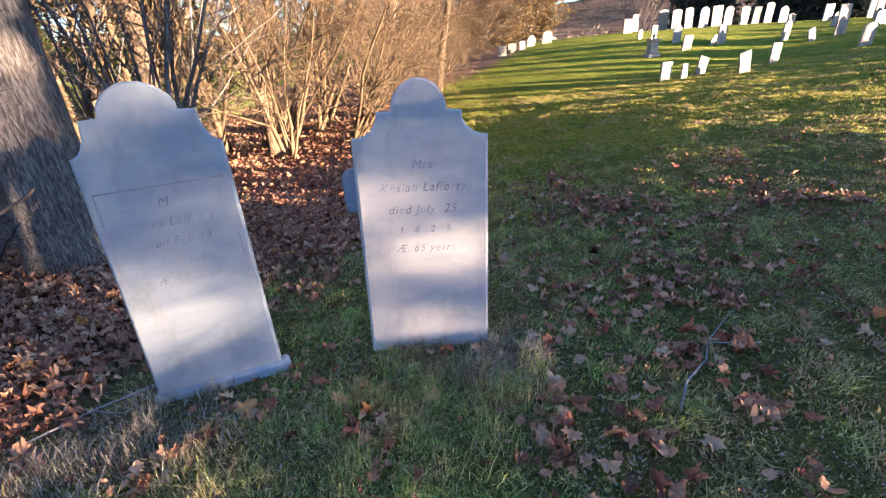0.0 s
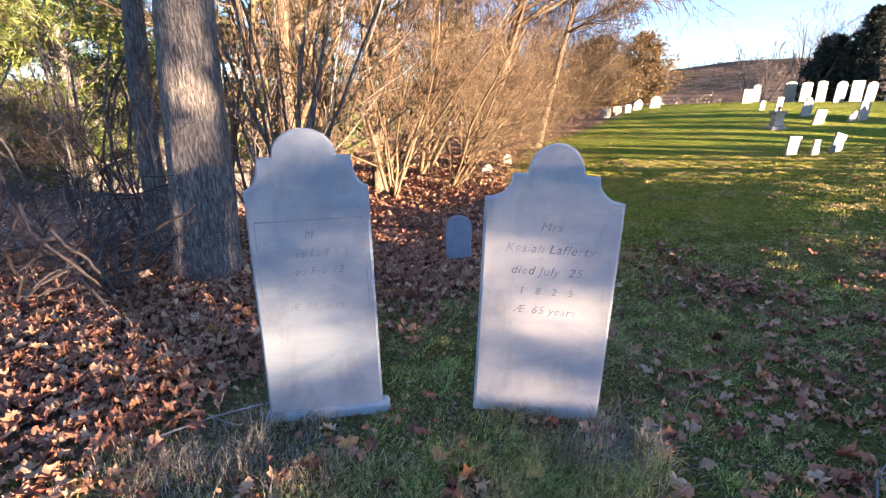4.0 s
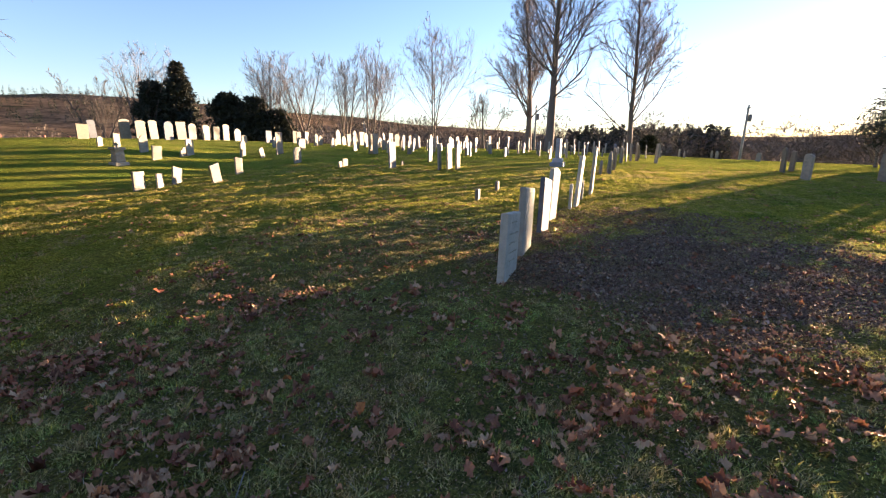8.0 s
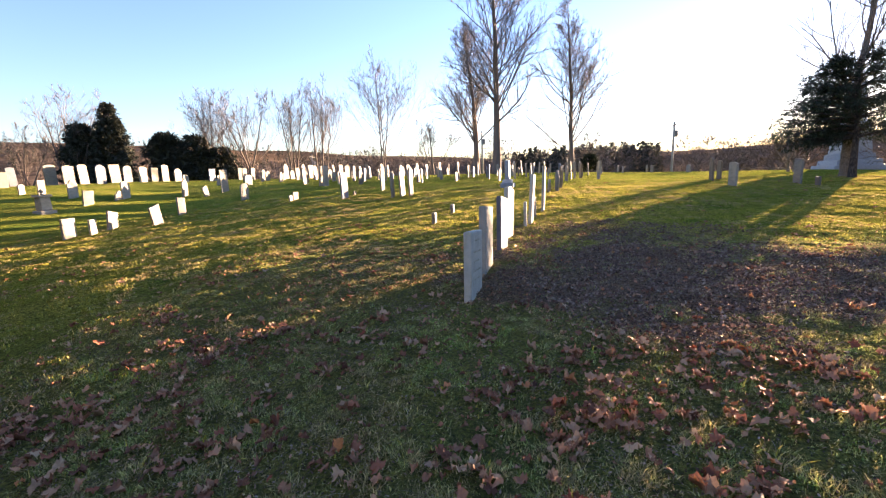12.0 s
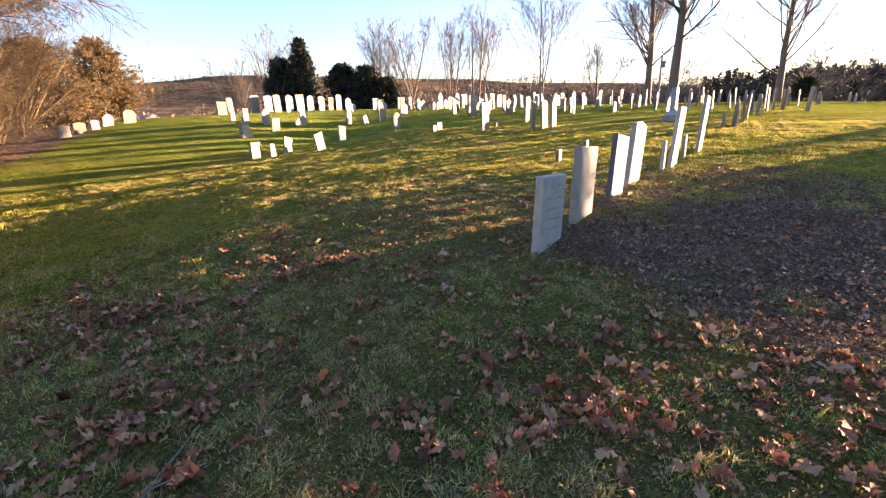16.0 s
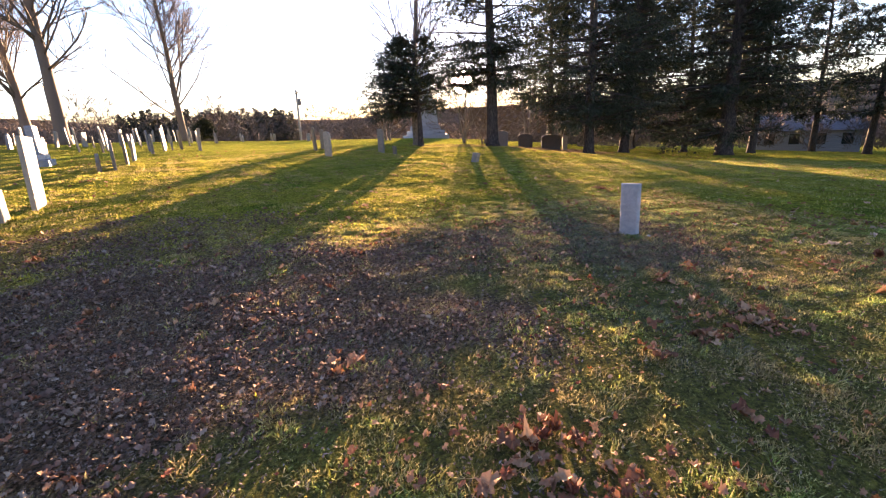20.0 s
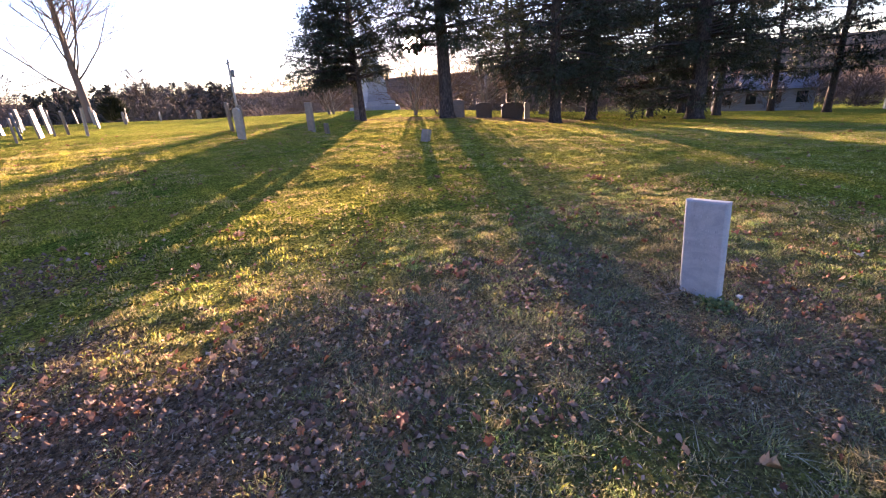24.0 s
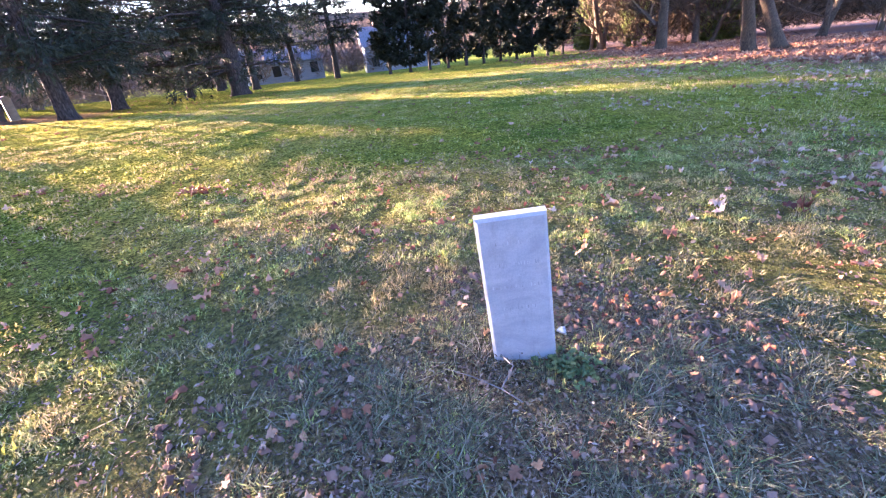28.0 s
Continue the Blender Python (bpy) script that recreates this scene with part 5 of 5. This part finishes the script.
def drift(x, y):
    d = 0.07 + 0.8 * smooth(0.1, 0.75, wave(x, y, 1.1, 11)) * smooth(-0.4, 0.5, wave(x, y, 2.9, 12))
    near = smooth(6.5, 2.5, np.hypot((x + 0.2) * 0.8, y - 2.6))
    d = d * (0.5 + 0.6 * near) + 0.03 * near
    heap = sum(np.exp(-((x - hx) ** 2 + (y - hy) ** 2) / 0.15) for hx, hy in HEAPS)
    return np.clip((d * 0.4 + 0.85 * heap) * (1 - 0.75 * bare_soil(x, y)), 0, 1) * (1 - 0.6 * smooth(5.5, 8, y))


def clumped(rng, xy, each, spread):
    """Gathers scattered leaves into small overlapping drifts."""
    k = rng.integers(1, each + 1, len(xy))
    out = np.repeat(xy, k, 0)
    return out + rng.normal(0, spread, out.shape) * rng.uniform(0.4, 1.2, (len(out), 1))


rng = np.random.default_rng(21)
leaves("fallen_leaves", "curled brown and purple maple leaves lying on the turf", clumped(rng, scatter(rng, 7500, -6, 9, -3, 12, drift), 8, 0.085), 0.085, 22, LEAF, 0.22)
leaves("leaf_fragments", "small torn pieces of brown leaf caught in the turf", scatter(rng, 44000, -6, 9, -1.5, 11, lambda x, y: (0.12 + 0.6 * smooth(0.45, 0.8, speckle(x, y, 0.6, 21))) * (0.45 + 0.55 * smooth(7, 3, np.hypot(x + 0.5, y - 3)))), 0.04, 27, LEAF, 0.35)
leaves("soil_leaf_pieces", "flattened grey-brown leaf pieces over the bare soil", scatter(rng, 26000, -2.5, 7.5, 5.0, 11.5, lambda x, y: bare_soil(x, y) * (0.25 + 0.75 * smooth(0.3, 0.7, speckle(x, y, 0.25, 31))) * (1 - 0.88 * smooth(3.6, 4.6, x))), 0.036, 28, CRUMB, 0.25)
leaves("scattered_leaves", "thinly scattered pale leaves across the lawn", scatter(rng, 8000, -18, 32, -6, 26, lambda x, y: 0.2 + 0.5 * smooth(0.0, 0.8, wave(x, y, 3.3, 14))), 0.085, 23, LEAF, 0.12)
leaves("pale_leaves", "cream and tan leaves strewn over the lawn by the lane", clumped(rng, scatter(rng, 5200, 6.5, 26, -4, 9, lambda x, y: (0.1 + 0.7 * smooth(0.0, 0.7, wave(x, y, 1.7, 18))) * smooth(9, 4, y + 0.15 * x)), 3, 0.2), 0.085, 29, PALE_LEAF, 0.15)
leaves("leaf_litter", "deep drift of red-brown leaves under the trees", scatter(rng, 55000, -26, -1.5, -9, 9, lambda x, y: woods(x, y) * smooth(-30, -5, x) * (0.55 + 0.45 * smooth(-0.6, 0.4, wave(x, y, 1.0, 15)))), 0.11, 24, WOOD_LEAF, 0.3)
leaves("leaf_carpet", "close carpet of purple-brown leaves beside the headstones", scatter(rng, 34000, -7.5, -1.6, -4.5, 3.5, lambda x, y: woods(x, y) * (0.75 + 0.25 * wave(x, y, 0.7, 16))), 0.092, 26, WOOD_LEAF, 0.3)
leaves("lane_leaf_litter", "red-brown leaves under the orchard trees", scatter(rng, 24000, 14, 45, -16, 2, lambda x, y: 0.12 + 0.8 * woods(x, y)), 0.14, 25, WOOD_LEAF)


def turf(name, label, xy, tall, width, seed, mat, splay=0.6, slim=False, lean=None):
    rng = np.random.default_rng(seed)
    n = len(xy)
    z = ground_z(xy[:, 0], xy[:, 1])
    base = np.stack([xy[:, 0], xy[:, 1], z - 0.004], -1)
    a = rng.random(n) * 2 * np.pi
    h = tall * rng.uniform(0.4, 1.3, n) * (0.45 + 0.95 * smooth(-0.5, 0.8, wave(xy[:, 0], xy[:, 1], 0.13, 71) + 0.7 * wave(xy[:, 0], xy[:, 1], 0.31, 73)))
    h = h * (0.62 + 0.38 * smooth(5.5, 3.0, xy[:, 1]))
    out = np.stack([np.cos(a), np.sin(a), np.zeros(n)], -1) * (h * np.abs(rng.normal(0, splay, n)))[:, None]
    if lean is not None:
        out[:, :2] += lean * h[:, None]
    side = np.stack([-np.sin(a + 0.5), np.cos(a + 0.5), np.zeros(n)], -1) * (width * rng.uniform(0.6, 1.3, n))[:, None]
    mid = base + out * 0.35 + np.array([0, 0, 1.0]) * (h * 0.62)[:, None]
    tip = base + out + np.array([0, 0, 1.0]) * (h * 0.95)[:, None]
    if slim:
        v = np.stack([base - side, base + side, tip], 1).reshape(-1, 3)
        me = raw_mesh(name, v, np.arange(3 * n).reshape(-1, 3))
        me.materials.append(mat)
        return tagged(new(name, me), label, "grass", kind="stuff")
    v = np.stack([base - side, base + side, mid + side * 0.7, tip, mid - side * 0.7], 1).reshape(-1, 3)
    k = (np.arange(n) * 5)[:, None]
    f = np.concatenate([k + [0, 1, 2], k + [0, 2, 4], k + [4, 2, 3]], 0)
    me = raw_mesh(name, v, f)
    me.materials.append(mat)
    return tagged(new(name, me), label, "grass", kind="stuff")


def tufted(rng, xy, per, radius, way=0.9):
    """Blades gathered into tufts: their feet, and how far each leans."""
    k = rng.integers(per // 2, per + per // 2 + 1, len(xy))
    spread = rng.normal(0, 1, (k.sum(), 2))
    lean = np.repeat(rng.normal(0, 0.55, (len(xy), 2)), k, 0) + spread * 0.5 * way
    return np.repeat(xy, k, 0) + spread * radius, lean


def turf_chance(x, y):
    s = 1 - 0.9 * bare_soil(x, y)
    w = 1 - 0.93 * woods(x, y)
    return np.clip(s * w * (0.55 + 0.6 * wave(x, y, 0.7, 31) + 0.45 * wave(x, y, 0.2, 33)), 0.03, 1)


DEAD = island_mat("pale_dead_grass", [(0.0, (0.30, 0.28, 0.25)), (0.5, (0.46, 0.43, 0.37)), (1.0, (0.56, 0.52, 0.44))], 0.85, 0.1, 0.1, 12)
rng = np.random.default_rng(31)
near_chance = lambda x, y: np.clip(turf_chance(x, y) * smooth(0.22, 0.6, 0.5 * speckle(x, y, 0.09, 41) + 0.3 * speckle(x, y, 0.3, 42) + 0.2 * speckle(x, y, 0.04, 43)) * 1.6, 0.006, 1) * smooth(-8.5, -4.0, x) * smooth(9.6, 7.0, x) * smooth(11.2, 8.6, y)
feet, leans = tufted(rng, scatter(rng, 125000, -8.5, 9.6, -0.8, 11.2, near_chance), 6, 0.013)
turf("grass", "short green and yellowed turf", feet, 0.034, 0.0033, 32, GRASS, 0.5, False, leans)
feet, leans = tufted(rng, scatter(rng, 130000, -8.5, 9.6, -0.8, 11.2, near_chance), 7, 0.02)
turf("grass", "short green and yellowed turf", feet, 0.030, 0.0040, 33, GRASS, 0.8, True, leans)
turf("grass_beyond", "short turf on the slope, tinted sunlit yellow-green", scatter(rng, 300000, -28, 32, -3, 36, lambda x, y: turf_chance(x, y) * (0.3 + 0.7 * smooth(26, 8, np.hypot(x - 1, y - 6)))), 0.05, 0.006, 34, SUN_TINTED, 0.7)
STEMS = island_mat("matted_stems", [(0.0, (0.04, 0.036, 0.022)), (0.35, (0.10, 0.105, 0.055)), (0.55, (0.24, 0.205, 0.12)), (0.75, (0.11, 0.165, 0.055)), (0.92, (0.42, 0.36, 0.24)), (1.0, (0.20, 0.27, 0.09))], 0.85, 0.0, 0.15, 40)
turf("dry_grass", "dry straw-coloured grass in the worn turf", scatter(rng, 190000, -5.0, 8.5, -1.0, 10.0, lambda x, y: np.clip(0.25 + 0.7 * smooth(0.0, 0.8, wave(x, y, 0.8, 35)) + 0.25 * bare_soil(x, y), 0, 1) * (1 - 0.8 * woods(x, y))), 0.036, 0.0014, 36, STRAW, 1.8)
turf("lit_grass", "turf on the slope with sunlit yellow-green in its colour", scatter(rng, 640000, -17, 4, 2.0, 21, lambda x, y: np.clip(turf_chance(x, y) * (0.45 + 0.9 * smooth(0.35, 0.75, speckle(x, y, 0.3, 61))), 0, 1) * np.maximum(smooth(-2.5, -6.0, x), smooth(7.5, 10.0, y))), 0.055, 0.0075, 37, SUN_TINTED, 0.8, True)
turf("thatch", "matted dead and living stems low in the turf", scatter(rng, 260000, -4.0, 1.5, -0.5, 5.5, lambda x, y: np.clip(1.05 - woods(x, y), 0, 1) * smooth(0.25, 0.75, speckle(x, y, 0.11, 91))), 0.034, 0.0028, 38, GRASS, 1.3, True)
turf("thatch", "matted dead and living stems low in the turf", scatter(rng, 300000, 1.5, 8.5, 4.0, 9.5, lambda x, y: smooth(0.2, 0.75, speckle(x, y, 0.11, 91)) * (1 - 0.75 * bare_soil(x, y))), 0.034, 0.0030, 39, GRASS, 1.3, True)
turf("matted_stems", "grey-green and straw stems matted flat round the marker", scatter(rng, 300000, 3.4, 7.2, 5.2, 8.8, lambda x, y: (0.2 + 0.75 * bare_soil(x, y)) * smooth(0.2, 0.6, speckle(x, y, 0.1, 95))), 0.046, 0.0026, 44, STEMS, 2.2, True)
turf("dead_stems", "grey-brown dead stems matted over the soil", scatter(rng, 300000, -2.5, 7.5, 4.8, 9.2, lambda x, y: bare_soil(x, y)), 0.03, 0.0020, 40, CRUMB, 2.0, True)
turf("tufted_slope", "tufted turf towards the spruces, tinted sunlit yellow-green", scatter(rng, 420000, 1.0, 17.0, 8.5, 22.5, lambda x, y: np.clip(0.5 + 0.7 * wave(x, y, 0.33, 92) + 0.3 * wave(x, y, 1.1, 93), 0.05, 1) * (1 - 0.9 * woods(x, y))), 0.036, 0.006, 43, SUN_TINTED, 0.9, True)
turf("tufted_lawn", "tufted green turf on the lawn", scatter(rng, 300000, 7.5, 26.0, -3.0, 14.0, lambda x, y: np.clip(0.45 + 0.7 * wave(x, y, 0.37, 94) + 0.3 * wave(x, y, 1.3, 95), 0.05, 1)), 0.045, 0.0065, 44, GRASS, 0.7, True)
turf("pale_dead_grass", "pale dead grass in the hollow beyond the maple", scatter(rng, 60000, -20.0, -5.5, -13.5, -3.6, lambda x, y: 0.6 + 0.4 * wave(x, y, 0.9, 96)), 0.2, 0.006, 45, DEAD, 1.2, True)
foot = np.random.default_rng(41)
for cx, cy, n, s, tall, mat in ((-2.0, 1.5, 3500, 0.16, 0.075, GRASS), (-1.8, 1.5, 3000, 0.2, 0.07, GRASS), (-2.1, 1.92, 2200, 0.11, 0.10, STRAW), (-1.95, 1.85, 2600, 0.16, 0.08, GRASS), (-1.95, 0.06, 3800, 0.22, 0.075, STRAW), (-2.06, 0.4, 2600, 0.2, 0.07, STRAW), (-1.7, 0.7, 2200, 0.25, 0.07, GRASS), (-2.3, 1.55, 700, 0.2, 0.06, STRAW), (5.66, 7.36, 260, 0.07, 0.10, STRAW), (5.6, 7.05, 420, 0.10, 0.07, GRASS), (6.3, 7.5, 1500, 0.14, 0.055, GRASS), (6.2, 6.5, 1500, 0.15, 0.055, GRASS), (6.3, 7.94, 1300, 0.14, 0.055, GRASS)):
    xy = np.stack([foot.normal(cx, s, n), foot.normal(cy, s, n)], -1)
    turf("grass_tuft", "longer grass tuft at the foot of a stone", xy, tall, 0.0017, 42 + n, mat, 0.9)


def chips(name, label, xy, size, seed, mat, rise=0.35, width=0.4):
    """Flat crumbs and chips of bark, soil and twig lying every way."""
    rng = np.random.default_rng(seed)
    n = len(xy)
    a, ln, wd = rng.random(n) * 2 * np.pi, size * rng.uniform(0.4, 1.6, n), size * width * rng.uniform(0.5, 1.5, n)
    u = np.stack([np.cos(a), np.sin(a), rng.normal(0, 0.35, n)], -1) * ln[:, None]
    w = np.stack([-np.sin(a), np.cos(a), rng.normal(0, 0.35, n)], -1) * wd[:, None]
    c = np.stack([xy[:, 0], xy[:, 1], ground_z(xy[:, 0], xy[:, 1]) + 0.3 * size], -1)
    up = np.array([0, 0, 1.0]) * (rise * wd)[:, None]
    v = np.stack([c - u, c + w, c + u, c - w, c + up], 1).reshape(-1, 3)
    k = (np.arange(n) * 5)[:, None]
    f = np.concatenate([k + [0, 1, 4], k + [1, 2, 4], k + [2, 3, 4], k + [3, 0, 4]], 0)
    me = raw_mesh(name, v, f)
    me.materials.append(mat)
    return tagged(new(name, me), label, "soil", kind="stuff")


CLOD = island_mat("red_brown_clods", [(0.0, (0.10, 0.055, 0.038)), (0.5, (0.20, 0.115, 0.078)), (0.85, (0.30, 0.18, 0.125)), (1.0, (0.42, 0.29, 0.21))], 0.95, 0.0, 0.2, 60)
CHIP = island_mat("bark_and_soil_crumbs", [(0.0, (0.04, 0.03, 0.024)), (0.35, (0.11, 0.072, 0.052)), (0.6, (0.26, 0.175, 0.125)), (0.92, (0.38, 0.27, 0.20)), (1.0, (0.48, 0.37, 0.28))], 0.9, 0.0, 0.15, 60)
rng = np.random.default_rng(51)
chips("soil_crumbs", "bark chips and crumbs on the bare soil", scatter(rng, 300000, -3.5, 7.5, 4.5, 12.5, bare_soil), 0.009, 52, CHIP)
chips("soil_clods", "small lumps of red-brown soil and matted dead roots", scatter(rng, 42000, -3.5, 7.0, 5.0, 12.0, lambda x, y: bare_soil(x, y) * smooth(0.3, 0.65, speckle(x, y, 0.4, 57))), 0.018, 54, CLOD, 1.3, 0.75)
chips("leaf_crumbs", "crumbs of dead leaf and bark worked into the turf", scatter(rng, 150000, -5.0, 9, -1, 10, lambda x, y: np.clip(0.45 + 0.5 * wave(x, y, 0.6, 55), 0.05, 1)), 0.0105, 53, CRUMB)


# ---- small things at the stones' feet ----
def stick(points, r, label):
    t = thing("fallen_stick", label, "stick", pose(points[0][0], points[0][1], gz(points[0][0], points[0][1])))
    x0, y0 = points[0]
    line = [Vector((x - x0, y - y0, gz(x, y) - gz(x0, y0) + 0.02 + 0.012 * (i % 2))) for i, (x, y) in enumerate(points)]
    part("stem", pipe(line, [r * (1 - 0.12 * i) for i in range(len(line))], 7, 0.1), POLE, t)
    k = line[len(line) // 2]
    part("side_shoot", pipe([k, k + Vector((0.06, 0.1, 0.015)), k + Vector((0.1, 0.2, 0.03))], [r * 0.6, r * 0.45, r * 0.25], 6), POLE, t)


stick([(-1.55, 2.55), (-1.68, 2.68), (-1.8, 2.88), (-1.9, 2.97), (-2.02, 3.15), (-2.1, 3.3)], 0.007, "pale bare fallen stick on the turf")
stick([(-2.55, 0.35), (-2.4, 0.2), (-2.3, -0.05), (-2.1, -0.25), (-2.05, -0.5)], 0.008, "pale bare fallen stick on the leaves")
stick([(5.72, 7.36), (5.6, 7.3), (5.5, 7.36), (5.42, 7.3)], 0.004, "thin bare twig at the foot of the marker")
bm = bmesh.new()
bmesh.ops.create_icosphere(bm, subdivisions=1, radius=0.022)
for v in bm.verts:
    v.co = Vector((v.co.x * 1.1, v.co.y * 0.9, v.co.z * 0.7)) * (1 + 0.35 * math.sin(370 * v.co.x + 610 * v.co.y + 530 * v.co.z))
chip_stone = thing("broken_stone", "small broken piece of pale marble beside the marker", "stone", pose(5.80, 7.06, gz(5.80, 7.06) + 0.012, 0, 0, 30))
part("stone_piece", bm, GREYED, chip_stone)
CLOVER = island_mat("clover_leaves", [(0.0, (0.10, 0.17, 0.06)), (0.6, (0.18, 0.25, 0.09)), (1.0, (0.32, 0.32, 0.10))], 0.6, 0.15, 0.25, 40)
xy = np.stack([foot.normal(5.58, 0.05, 150), foot.normal(7.09, 0.055, 150)], -1)
clover = leaves("clover_patch", "small round-leaved weed at the foot of the marker", xy, 0.028, 61, CLOVER, 0.35)
for x, y, s, tint in ((-2.19, 0.58, 0.07, 1), (-2.1, 0.7, 0.1, 2), (-2.0, 0.55, 0.09, 3), (5.2, 5.9, 0.08, 4)):
    leaves("orange_leaf", "single curled orange maple leaf", np.array([(x, y)]), s, 70 + tint, island_mat("orange_leaf", [(0.0, (0.5, 0.22, 0.07)), (1.0, (0.62, 0.36, 0.14))], 0.75, 0.2, 0.2, 60), 0.2)
